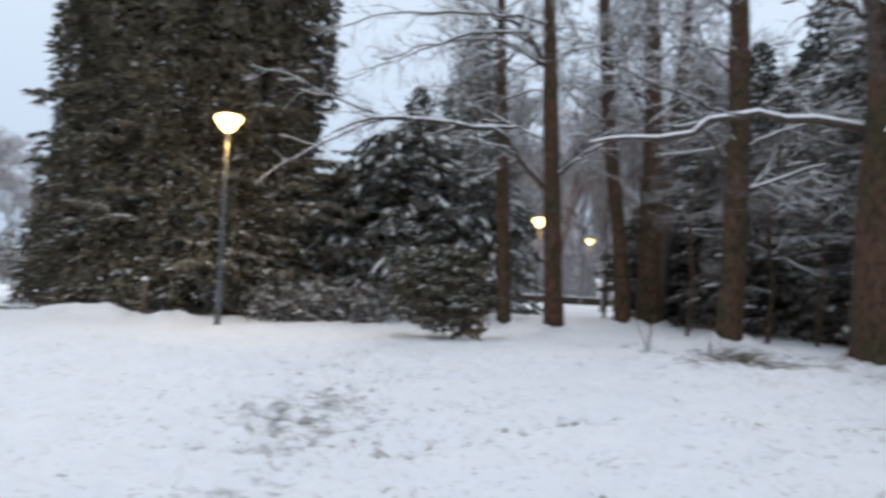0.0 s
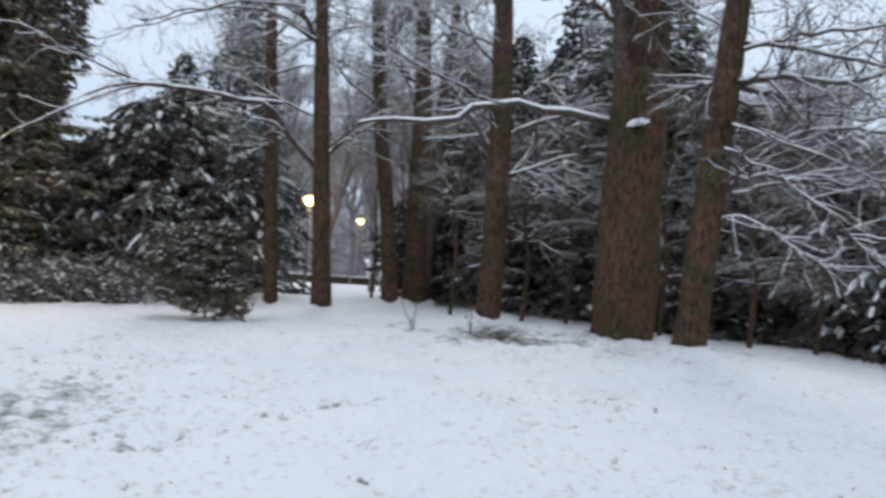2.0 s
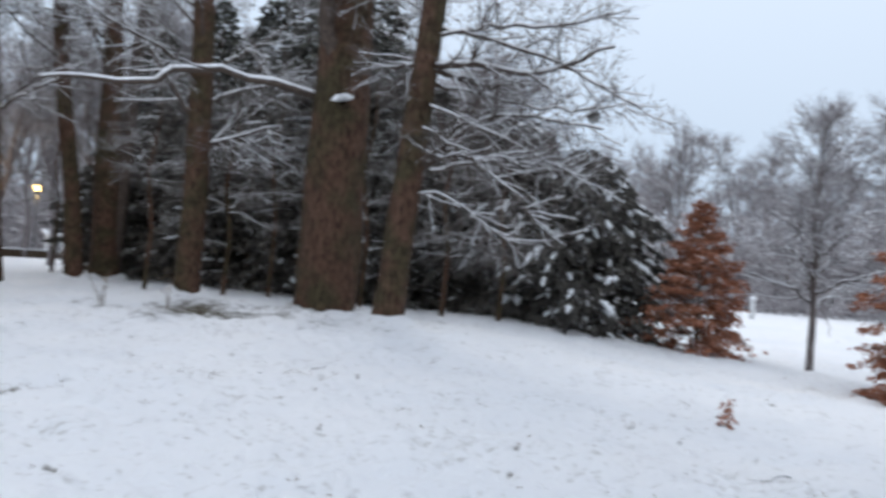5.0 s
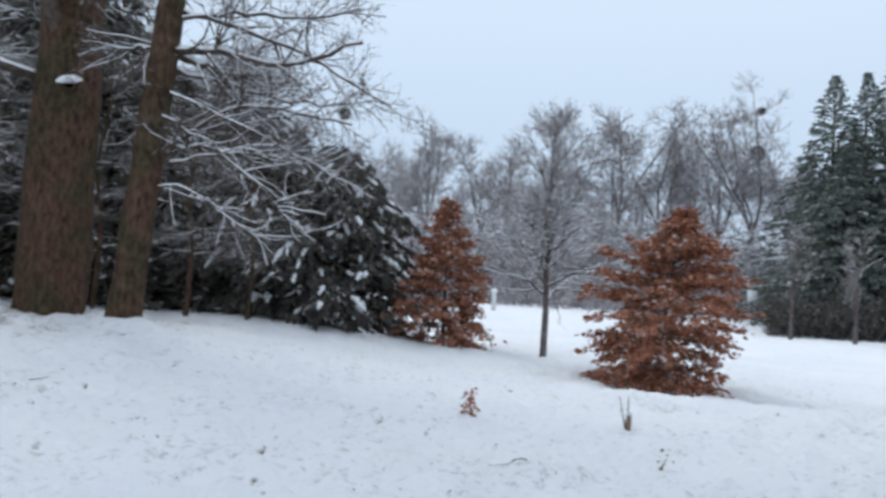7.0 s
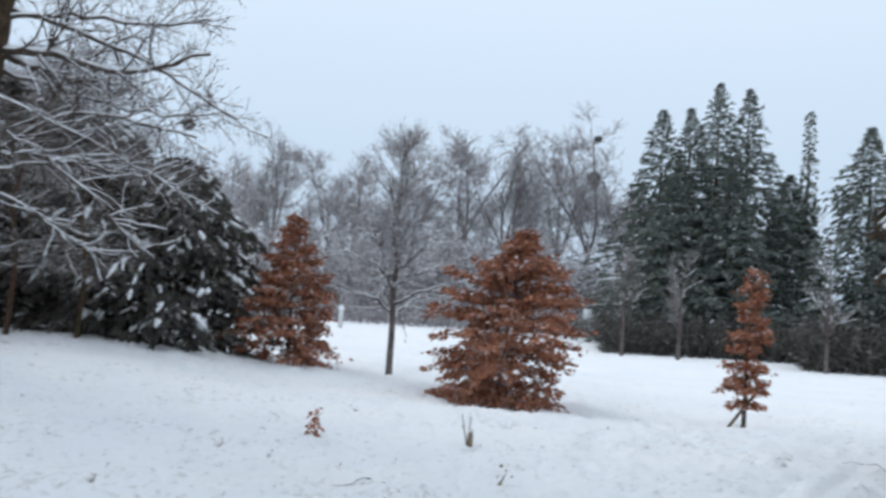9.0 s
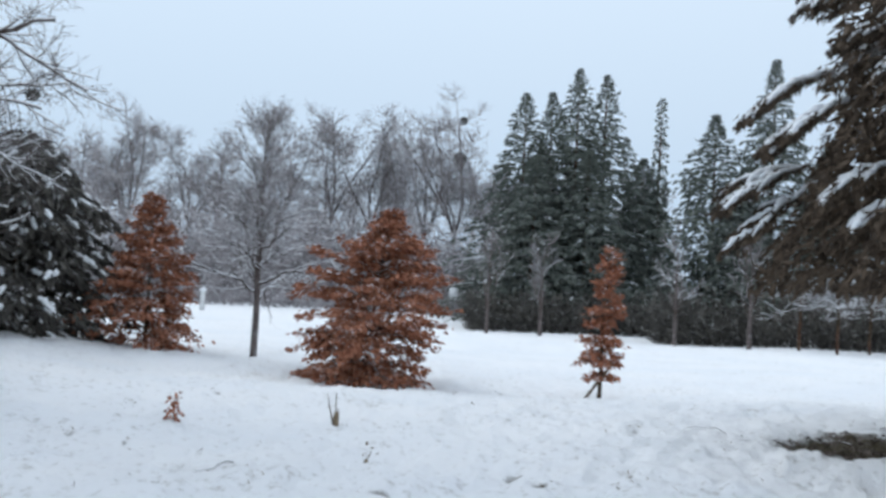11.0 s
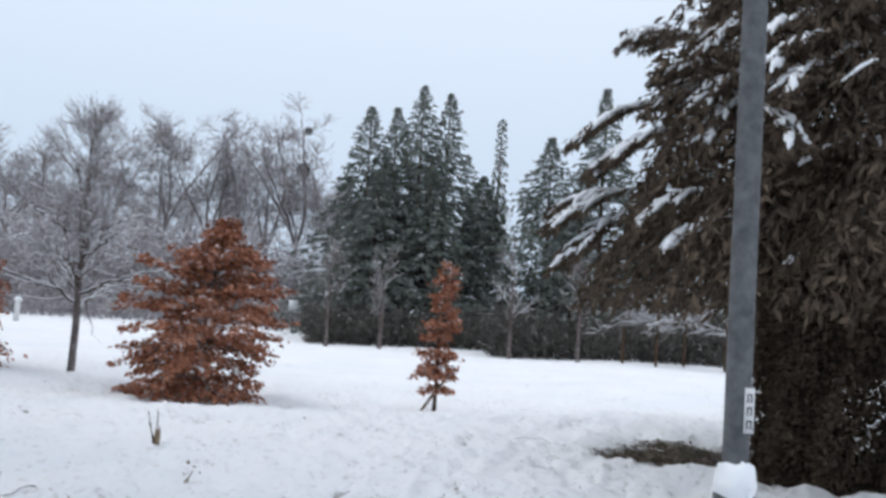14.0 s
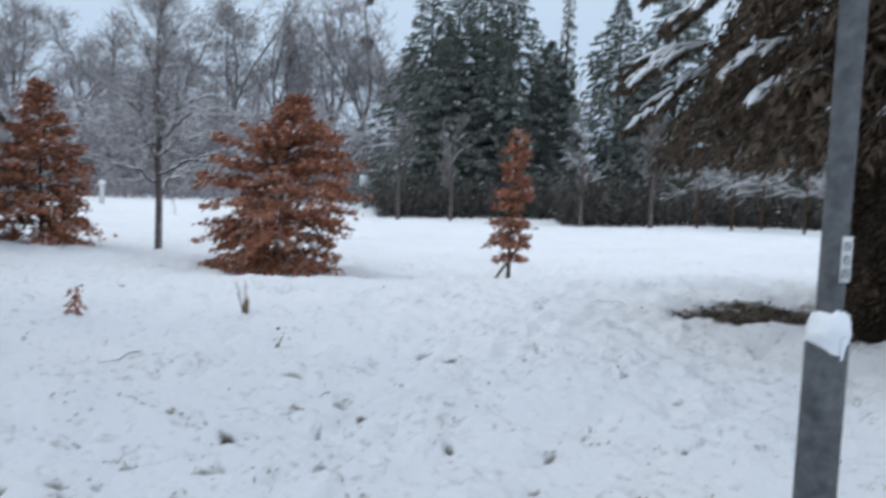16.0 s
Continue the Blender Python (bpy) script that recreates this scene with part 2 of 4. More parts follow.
SPOT_XY = np.array([polar(a, d) for a, d, _ in SPOTS])
SPOT_Z = np.array([z for _, _, z in SPOTS])
SPOT_R = np.array([0.1 * d + 0.5 for _, d, _ in SPOTS])


def land(x, y):
    x, y = np.asarray(x, float), np.asarray(y, float)
    num, den = np.zeros_like(x), np.zeros_like(x)
    for (sx, sy), z, r in zip(SPOT_XY, SPOT_Z, SPOT_R):
        w = 1.0 / ((x - sx) ** 2 + (y - sy) ** 2 + r * r) ** 1.8
        num, den = num + w * z, den + w
    return num / den


def hashed(i, j, seed):
    h = np.sin(i * 127.1 + j * 311.7 + seed * 74.7) * 43758.5453
    return h - np.floor(h)


def value_noise(x, y, seed=0):
    i, j = np.floor(x), np.floor(y)
    u, v = x - i, y - j
    u, v = u * u * (3 - 2 * u), v * v * (3 - 2 * v)
    a, b, c, d = hashed(i, j, seed), hashed(i + 1, j, seed), hashed(i, j + 1, seed), hashed(i + 1, j + 1, seed)
    return (a * (1 - u) + b * u) * (1 - v) + (c * (1 - u) + d * u) * v - 0.5


rng = np.random.default_rng(4)
# trodden spots: a worn strip that leads to the lamp's path, and stray prints over the lawn
PRINTS = []
for k in range(900):
    s = rng.random()
    a, d = -11 + 8.5 * s + rng.normal() * 3.4, 6.8 + 8.5 * s ** 1.2 + rng.normal() * 0.9
    PRINTS.append((*polar(a, d), 0.05 + 0.07 * rng.random(), rng.random() * 6.3, 0.12 + 0.5 * rng.random() ** 1.6))
for k in range(900):
    a, d = rng.uniform(-35, 118), 3.2 + 15 * rng.random() ** 1.4
    PRINTS.append((*polar(a, d), 0.025 + 0.05 * rng.random() ** 2, rng.random() * 6.3, 0.15 + 0.85 * rng.random() ** 1.6))
for k in range(150):
    a = -20 + 50 * k / 149 + rng.normal() * 0.3
    d = float(np.interp(a, (-20, -8, -1.5, 3, 9, 16, 30), (7.4, 7.2, 7.4, 8.1, 9.0, 9.4, 9.9)))
    PRINTS.append((*polar(a, d + rng.normal() * 0.09), 0.05 + 0.03 * rng.random(), -radians(a), 0.35 + 0.45 * rng.random()))
for k in range(420):
    a, d = rng.uniform(50, 118), 2.3 + 5.2 * rng.random()
    PRINTS.append((*polar(a, d), 0.03 + 0.065 * rng.random() ** 1.5, rng.random() * 6.3, 0.2 + 0.7 * rng.random() ** 1.8))
SOIL = [(*polar(99.6, 10.3), 0.16, 0.5), (*polar(102.3, 10.7), 0.7, 1.1), (*polar(106, 10.8), 1.2, 1.4), (*polar(113, 10.6), 1.9, 1.6)]

PRINT_XY = np.array([p[:2] for p in PRINTS])
# snow banked against the feet of the trunks
BASES = [(28.4, 16.5, 0.7), (32.7, 14.5, 0.35), (19.1, 20.5, 0.4), (7.6, 23, 0.36), (14.1, 28, 0.5), (12.3, 27, 0.36), (4.2, 25, 0.3)]


def ground_shape(x, y):
    r = np.hypot(x, y)
    z = land(x, y)
    near = np.clip(1.2 - r / 45, 0, 1)
    z += near * (0.10 * value_noise(x / 2.3, y / 2.3, 1) + 0.1 * value_noise(x / 0.55, y / 0.55, 2) + 0.115 * value_noise(x / 0.21, y / 0.21, 3) + 0.05 * value_noise(x / 0.08, y / 0.08, 9))
    bare = np.zeros_like(z)
    strip = np.exp(-(((x + 1.5 - 0.05 * (y - 9)) / 1.4) ** 2 + ((y - 9.0) / 3.0) ** 2))
    bare += 0.5 * strip + 0.4 * np.clip(value_noise(x / 1.4, y / 1.4, 12) + value_noise(x / 0.15, y / 0.15, 13), -0.4, 1) * near
    bare += (0.47 + 0.5 * value_noise(x / 0.8, y / 0.8, 21)) * np.exp(-(((r - 16.5) / 3.5) ** 2)) * np.exp(-((np.arctan2(x, y) - 0.42) / 0.26) ** 4)
    bare += 0.05 * near
    near_prints = (PRINT_XY[:, 0] > x.min() - 0.6) & (PRINT_XY[:, 0] < x.max() + 0.6) & (PRINT_XY[:, 1] > y.min() - 0.6) & (PRINT_XY[:, 1] < y.max() + 0.6)
    for i in np.nonzero(near_prints)[0]:
        px, py, s, turn, deep = PRINTS[i]
        m = (np.abs(x - px) < 4 * s) & (np.abs(y - py) < 4 * s)
        if m.any():
            dx, dy = x[m] - px, y[m] - py
            u, v = dx * math.cos(turn) + dy * math.sin(turn), dy * math.cos(turn) - dx * math.sin(turn)
            g = np.exp(-((u / (1.7 * s)) ** 2 + (v / s) ** 2) * 1.3)
            z[m] -= 0.075 * deep * g
            bare[m] = np.maximum(bare[m], deep * g)
    dry = np.zeros_like(z)
    for sx, sy, a, b in SOIL:
        wob = 1 + 0.5 * value_noise(x / 0.6, y / 0.6, 5)
        q = ((x - sx) / (a * wob)) ** 2 + ((y - sy) / (b * wob)) ** 2
        dry = np.maximum(dry, np.clip((1.9 - q) / 1.4, 0, 1))
    z += -0.10 * dry + (0.12 + 0.22 * value_noise(x / 0.3, y / 0.3, 23)) * np.exp(-((r - 8.7 - 0.4 * value_noise(x / 0.8, y / 0.8, 8)) / 0.45) ** 2) * (np.arctan2(x, y) > 1.68)
    for a, d, w in BASES:
        bx, by = polar(a, d)
        m = (np.abs(x - bx) < 2) & (np.abs(y - by) < 2)
        if m.any():
            ring = np.hypot(x[m] - bx, y[m] - by)
            z[m] += 0.22 * np.exp(-((ring - w) / 0.2) ** 2) * (0.75 + value_noise(x[m] / 0.3, y[m] / 0.3, 17))
    ang = np.degrees(np.arctan2(x, y))
    heap = np.exp(-((r - 23.2) / 0.9) ** 2) * np.clip((-15.5 - ang) / 2, 0, 1)
    z += heap * (0.22 + 0.5 * value_noise(x / 0.9, y / 0.9, 15))
    bare = np.maximum(bare, 0.9 * np.exp(-((r - 25.5) / 1.3) ** 2) * np.clip((-8 - ang) / 3, 0, 1))
    bare = np.maximum(bare, 1.15 * dry)
    return z, bare


def ground():
    az = np.radians(np.concatenate([np.arange(-45, 128, 0.25), np.arange(128, 315, 4.0)]))
    rr = np.concatenate([[0.05], 0.6 * 1.0155 ** np.arange(310)])
    rr = np.concatenate([rr, np.geomspace(rr[-1] * 1.08, 4000, 45)])
    A, R = np.meshgrid(az, rr)
    x, y = R * np.sin(A), R * np.cos(A)
    z, bare = ground_shape(x, y)
    k, s = x.shape
    i, j = np.meshgrid(np.arange(k - 1), np.arange(s), indexing="ij")
    q = (j + 1) % s
    soup = Soup()
    soup.add(np.stack([x, y, z], -1), np.stack([i * s + j, (i + 1) * s + j, (i + 1) * s + q, i * s + q], -1).reshape(-1, 4))
    me = soup.mesh("ground", M_GROUND)
    me.attributes.new("bare", "FLOAT", "POINT").data.foreach_set("value", np.clip(bare, 0, 1.5).ravel())
    return tagged(new("ground", me), "snow-covered park lawn with footprints and bare grass patches", "ground", kind="structure")


ground()


def spot(az, d, sink=0.0):
    x, y = polar(az, d)
    z, _ = ground_shape(np.array([x]), np.array([y]))
    return np.array([x, y, float(z[0]) - sink])


def aim(az, el, d):
    """A point d metres out on the level, in that direction from the eye."""
    x, y = polar(az, d)
    return np.array([x, y, EYE + d * math.tan(radians(el))])


# ---- bare trees ----
def wander(rng, p, d, length, n, wobble, lift):
    pts = [p]
    d = d / np.linalg.norm(d)
    for _ in range(n - 1):
        d = d + rng.normal(size=3) * wobble + np.array([0, 0, lift])
        d /= np.linalg.norm(d)
        pts.append(pts[-1] + d * length / (n - 1))
    return np.array(pts)


def spread(rng, parent_dir, angle):
    a = np.cross(parent_dir, rng.normal(size=3))
    a /= np.linalg.norm(a) + 1e-9
    return parent_dir * math.cos(angle) + a * math.sin(angle)


def ramify(rng, limbs, twigs, pts, r0, r1, level, counts, lengths, lift, tilt=1.0, start=0.25, flat=0.0, ratio=(0.14, 0.3)):
    """Grow side branches along pts; the last level goes to the twigs."""
    if level >= len(counts):
        return
    length = np.linalg.norm(np.diff(pts, axis=0), axis=1).sum()
    for _ in range(counts[level]):
        s = start + (1 - start) * rng.random()
        f = s * (len(pts) - 1)
        i = min(int(f), len(pts) - 2)
        p = pts[i] + (pts[i + 1] - pts[i]) * (f - i)
        d = pts[i + 1] - pts[i]
        d = d / (np.linalg.norm(d) + 1e-9)
        nd = spread(rng, d, tilt * rng.uniform(0.6, 1.15))
        nd[2] = nd[2] * (1 - flat)
        L = lengths[level] * rng.uniform(0.55, 1.15) * (1.15 - 0.6 * s)
        r = max((r0 + (r1 - r0) * s) * (rng.uniform(*ratio) if level == 0 else rng.uniform(0.35, 0.6)), 0.004)
        n = 6 if level == 0 else (5 if level == 1 else 4)
        q = wander(rng, p, nd, L, n, 0.16, lift)
        tip = max(r * 0.3, 0.0035)
        (twigs if level >= len(counts) - 1 else limbs).append((q, np.linspace(r, tip, n), level))
        ramify(rng, limbs, twigs, q, r, tip, level + 1, counts, lengths, lift, tilt, 0.15, flat)


def cap_snow(soup, pts, radii, rng, thick=1.0):
    """A lying ridge of snow along a branch, where it is not too steep."""
    d = np.gradient(pts, axis=0)
    steep = np.abs(d[:, 2]) / (np.linalg.norm(d, axis=1) + 1e-9)
    keep = np.clip(1.5 - 1.6 * steep, 0, 1) * rng.uniform(0.6, 1.1, len(pts))
    rad = (radii * 0.62 + 0.005) * keep * thick + 0.001
    soup.tube(pts + np.stack([0 * rad, 0 * rad, radii * 0.75 + 0.004], 1), rad, 5)


def resample(pts, n):
    pts = np.asarray(pts, float)
    s = np.linspace(0, len(pts) - 1, n)
    out = np.stack([np.interp(s, np.arange(len(pts)), pts[:, k]) for k in range(3)], 1)
    for _ in range(2):
        out[1:-1] = 0.25 * out[:-2] + 0.5 * out[1:-1] + 0.25 * out[2:]
    return out


def trunk_mesh(soup, pts, radii, rng, sides=22, rough=0.07, flare=0.35):
    pts = resample(pts, 46)
    radii = np.interp(np.linspace(0, 1, 46), np.linspace(0, 1, len(radii)), radii)
    h = pts[:, 2] - pts[0, 2]
    w = np.arange(sides) * 2 * np.pi / sides
    lobes = 1 + flare * np.exp(-h / 0.45)[:, None] * (1 + 0.5 * np.sin(5 * w + rng.random() * 6))[None]
    fur = 1 + rough * (value_noise(np.cos(w)[None] * 3 + rng.random() * 9 + 0 * h[:, None], h[:, None] * 1.1 + np.sin(w)[None] * 3, 4) + 0.5 * rng.normal(size=(46, sides)) * 0.3)
    swell = 1 + 0.13 * value_noise(h * 0.8 + rng.random() * 40, 0 * h + 3.3, 9)[:, None]
    rad = radii[:, None] * lobes * fur * swell
    v = np.stack([pts[:, 0:1] + rad * np.cos(w), pts[:, 1:2] + rad * np.sin(w), pts[:, 2:3] + 0 * rad], -1)
    i, j = np.meshgrid(np.arange(45), np.arange(sides), indexing="ij")
    q = (j + 1) % sides
    soup.add(v, np.stack([i * sides + j, i * sides + q, (i + 1) * sides + q, (i + 1) * sides + j], -1).reshape(-1, 4))


def bare_tree(name, base, path, radii, label, seed, counts, lengths, lift=0.02, start=0.3, tilt=1.0, limbs_given=(), mat=None, twig_mat=None,
              category="tree", group="", sub=(0, 9, 6), snow=True, sides=22, flare=0.22, flat=0.0, thick=0.0, single=True, ratio=(0.14, 0.3)):
    """path: the trunk's points above its base; limbs_given: (points, radius) of boughs that stand out."""
    r = np.random.default_rng(seed)
    ob = thing(name, base, label, category, group)
    t, limbs, twigs, white = Soup(), [], [], Soup()
    path = np.asarray(path, float)
    trunk_mesh(t, path, radii, r, sides, 0.16, flare)
    part("trunk", t, mat or M_BARK, ob)
    for pts, rad in limbs_given:
        q = resample(pts, 14)
        q[1:-1] += r.normal(size=(12, 3)) * 0.03
        rr = np.linspace(rad, rad * 0.35, 14)
        limbs.append((q, rr, 0))
        ramify(r, limbs, twigs, q, rad, rad * 0.35, 1, sub, (0, 1.3, 0.6), 0.02, 1.0, 0.15)
    ramify(r, limbs, twigs, path, radii[0], radii[-1], 0, counts, lengths, lift, tilt, start, flat, ratio)
    a, b = Soup(), Soup()
    for q, rr, lev in limbs:
        rr = np.maximum(rr, thick)
        if lev == 0 and single:
            one = Soup()
            one.tube(q, rr, 7)
            bough = part("limb", one, M_BRANCH, ob)
            if snow:
                lying = Soup()
                cap_snow(lying, q, rr, r)
                part("snow_ridge", lying, M_SNOW, bough)
            continue
        a.tube(q, rr, 4)
        if snow:
            cap_snow(white, q, rr, r)
    if twigs:
        q = np.array([t[0] for t in twigs])
        w = np.maximum(np.array([t[1][0] for t in twigs]), thick)
        for i in range(q.shape[1] - 1):
            v = q[:, i + 1] - q[:, i]
            b.kites(q[:, i] - 0.1 * v, v, np.linalg.norm(v, axis=1) * 1.25, w * (1.0 - 0.15 * i), r, 0.04)
    if a.v:
        part("branchwork", a, mat if mat else M_BRANCH, ob, kind="stuff")
    if b.v:
        part("twig_spray", b, twig_mat or M_TWIG, ob, kind="stuff")
    if white.v:
        part("branch_snow", white, M_SNOW, ob, "white snow lying along the branches", kind="stuff")
    return ob


# ---- evergreens ----
def bough_mesh(r, leaves, white, root, out, reach, rise, droop, fingers, sprays, spray, wide, curtain, snowy, snow_w, tip_snow=0.35, fuzz=0.0, first=0.2, lift=0.4, given=None):
    """One bough: a bowed arm with side fingers, each hung with pointed sprays; some fingers carry a ridge of snow."""
    side = np.array([-out[1], out[0], 0])
    s = np.linspace(0, 1, 7)
    sway = r.normal() * 0.15
    pts = root + reach * (s[:, None] * out + (rise * s - droop * s ** 2)[:, None] * np.array([0, 0, 1.0]) + (sway * s ** 2)[:, None] * side)
    if given is not None:
        pts = given
    arms = [(pts, reach)]
    for k in range(fingers):
        q = r.uniform(first, 0.94 if given is None else 0.8)
        f = q * 6
        i = min(int(f), 5)
        p = pts[i] + (pts[i + 1] - pts[i]) * (f - i)
        L = reach * (0.5 - 0.3 * q) * r.uniform(0.7, 1.3) + 0.25 * spray
        a = (1 if k % 2 else -1) * r.uniform(0.35, 0.95)
        if given is not None:
            a, L = 0.6 * a, 0.95 * L
        d = out * math.cos(a) + side * math.sin(a) + np.array([0, 0, 0.7 * (rise - 2 * droop * q)])
        t = np.linspace(0, 1, 5)
        arms.append((p + L * (t[:, None] * d - (droop * 0.5 * t ** 2)[:, None] * np.array([0, 0, 1.0])), L))
    for arm, L in arms:
        n = len(arm)
        m = max(4, int(sprays * (0.3 + L / (reach + 0.01) * (0.8 if arm is pts else 1.2))))
        q = 1 - 0.9 * r.random(m) ** 1.2
        f = q * (n - 1)
        i = np.minimum(f.astype(int), n - 2)
        tang = arm[i + 1] - arm[i]
        p = arm[i] + tang * (f - i)[:, None]
        tang = tang / (np.linalg.norm(tang, axis=1)[:, None] + 1e-9)
        lat = np.cross(tang, (0, 0, 1.0))
        p = p + lat * (r.normal(size=m) * 0.35 * spray)[:, None] + r.normal(size=(m, 3)) * np.array([fuzz, fuzz, 0.75 * fuzz])
        d = tang * r.uniform(0.3, 1.1, m)[:, None] + lat * r.normal(size=m)[:, None] * 0.55
        d[:, 2] -= curtain * r.uniform(0.0, 1.5, m)
        leaves.kites(p, d, spray * min(1.0, 0.45 + reach / (4 * spray)) * r.uniform(0.55, 1.3, m), wide * r.uniform(0.6, 1.4, m), r)
        if r.random() < (snowy * 1.7 if arm is pts else snowy):
            s0 = r.uniform(tip_snow, 0.7 if given is None else tip_snow + 0.15)
            s1 = min(s0 + r.uniform(0.3, 0.7), 1.0) if given is None else r.uniform(0.9, 1.0)
            k = 9
            ss = np.linspace(s0, s1, k) * (n - 1)
            c = np.stack([np.interp(ss, np.arange(n), arm[:, x]) for x in range(3)], 1)
            rad = snow_w * r.uniform(0.55, 1.15) * np.array([0.25, 0.7, 0.95, 1.0, 0.95, 0.9, 0.8, 0.6, 0.2]) * r.uniform(0.72, 1.2, k)
            c += r.normal(size=(k, 3)) * snow_w * 0.14
            c[:, 2] += rad * lift
            white.tube(c, rad, 6)


def conifer(name, base, height, radius, label, seed, boughs=220, sprays=12, spray=0.3, wide=0.06, droop=0.25, rise=0.15, low=0.02, mat=None, snowy=0.2,
            snow_w=0.06, power=0.75, lean=0.0, category="conifer", group="", curtain=0.5, trunk_r=None, fingers=4, profile=None, uneven=0.2, tip_snow=0.35):
    """Boughs in a spiral round a straight trunk. profile(u): reach over the radius at the share u of the height."""
    r = np.random.default_rng(seed)
    ob = thing(name, base, label, category, group)
    t, leaves, white = Soup(), Soup(), Soup()
    tr = trunk_r or height * 0.014
    trunk_mesh(t, [(0, 0, -0.2), (lean * 0.5, 0, height * 0.5), (lean, 0, height * 0.98)], [tr, tr * 0.6, tr * 0.1], r, 10, 0.05, 0.25)
    part("trunk", t, M_BARK, ob)
    lump = r.uniform(0, 50)
    for k in range(boughs):
        u = 1 - (1 - (k + r.random()) / boughs) ** 1.2
        a = k * 2.39996 + r.normal() * 0.3
        share = profile(u) if profile else (1 - u) ** power
        bulge = 1 + 2.2 * uneven * float(value_noise(np.array(math.cos(a) * 1.6 + lump), np.array(math.sin(a) * 1.6 + u * height * 0.45), 3))
        reach = radius * share * bulge * r.uniform(1 - uneven, 1 + 0.5 * uneven) + 0.3 * spray
        h = height * (low + (1 - low) * u)
        tip = 1 - min(1.0, reach / (0.25 * radius + 0.3 * spray))
        bough_mesh(r, leaves, white, np.array([lean * u, 0, h]), np.array([math.cos(a), math.sin(a), 0]), reach, rise, droop, fingers if reach > 0.3 * radius else max(1, fingers // 2),
                   int(sprays * (0.4 + 0.6 * reach / radius)), spray * (1 - 0.6 * tip), wide * (1 - 0.3 * tip), curtain * (1 - tip) - 1.6 * tip, snowy, snow_w, tip_snow)
    part("foliage", leaves, mat or M_CYPRESS, ob, smooth=False, kind="stuff")
    if white.v:
        part("bough_snow", white, M_SNOW, ob, "white snow lying on the boughs", kind="stuff")
    return ob


# ---- the park lamps ----
def park_lamp(az, d, height, label, head=True, lit=True, collar=1.07, seed=1):
    at = spot(az, d)
    ob = thing("park_lamp", at, label, "lamp", "lamps along the park paths")
    post, base = Soup(), Soup()
    lathe(base, [(0.0, -0.2), (0.073, -0.2), (0.073, collar - 0.03), (0.068, collar), (0.045, collar + 0.012)], 24)
    part("base_column", base, M_POST, ob)
    lathe(post, [(0.046, collar), (0.045, height * 0.6), (0.042, height - 0.3), (0.0, height - 0.3)], 20)
    part("post", post, M_POST, ob)
    if head:
        neck, bowl, roof = Soup(), Soup(), Soup()
        lathe(neck, [(0.05, height - 0.34), (0.07, height - 0.3), (0.09, height - 0.22), (0.06, height - 0.2), (0.0, height - 0.2)], 16)
        part("neck", neck, M_POST, ob)
        lathe(bowl, [(0.0, height - 0.27), (0.1, height - 0.25), (0.2, height - 0.12), (0.32, height + 0.02), (0.35, height + 0.09), (0.29, height + 0.16), (0.13, height + 0.2)], 20)
        part("lamp_bowl", bowl, M_GLOW, ob, "glowing amber bowl")
        lathe(roof, [(0.13, height + 0.19), (0.15, height + 0.205), (0.13, height + 0.23), (0.05, height + 0.25), (0.0, height + 0.25)], 20)
        part("canopy", roof, M_POST, ob)
        lamp = bpy.data.lights.new("lamp_light", "POINT")
        lamp.energy, lamp.color, lamp.shadow_soft_size = 140, (1.0, 0.62, 0.22), 0.25
        lo = new("lamp_light", lamp)
        lo.location = (at[0], at[1], at[2] + height - 0.45)
    return ob


park_lamp(-15.6, 21, 5.05, "lit park lamp on grey steel post, glowing amber")
park_lamp(6.4, 42, 5.0, "distant lit park lamp beside bare tree trunks")
park_lamp(10.0, 70, 5.0, "small lit park lamp far down the wooded path")
near_lamp = park_lamp(105.4, 3.25, 5.0, "grey steel lamp post, snow on collar, narrow white plate", head=False)

# ---- trunks of the wood ----
def stem(az, d, top_az, top_el, height, wiggle=0.12, seed=0):
    """A trunk's line from its base through the direction given and on to its full height."""
    r = np.random.default_rng(seed)
    b = spot(az, d)
    t = aim(top_az, top_el, d)
    v = (t - b) / (t - b)[2]
    n = 7
    z = np.linspace(-0.25, height, n)
    out = v[None] * z[:, None]
    out[1:, :2] += np.cumsum(r.normal(size=(n - 1, 2)) * wiggle * 0.5, axis=0)
    return b, out


def limb(base, *points):
    return [aim(*p) - base for p in points]


LAB = "tall bare woodland tree with mossy brown bark and snowy branches"
b, p = stem(28.4, 16.5, 28.6, 18.0, 17, 0.05, 1)
bare_tree("broad_trunk_tree", b, p, [0.57, 0.57, 0.5, 0.37, 0.28, 0.19, 0.1], "massive old tree, thick mossy brown trunk, snow in its forks", 11, (15, 6, 6, 5), (4.5, 2.0, 1.0, 0.5), 0.02, 0.5,
          limbs_given=[(limb(b, (26.5, 10.3, 16.3), (23.1, 11.0, 15.6), (18.2, 11.6, 15.2), (15.0, 9.4, 15.0), (12.6, 10.0, 15.0), (9.4, 9.4, 15.2)), 0.085),
                       (limb(b, (28.2, 11.5, 16.3), (27.4, 14.5, 16.1), (26.7, 18.0, 15.9), (26.0, 22.0, 15.7), (25.2, 27.0, 15.5)), 0.2),
                       (limb(b, (26.9, 16.5, 16.0), (25.4, 17.9, 15.6), (23.6, 18.6, 15.2), (21.6, 18.2, 15.0)), 0.07)], sub=(0, 6, 5), flare=0.24, thick=0.008)
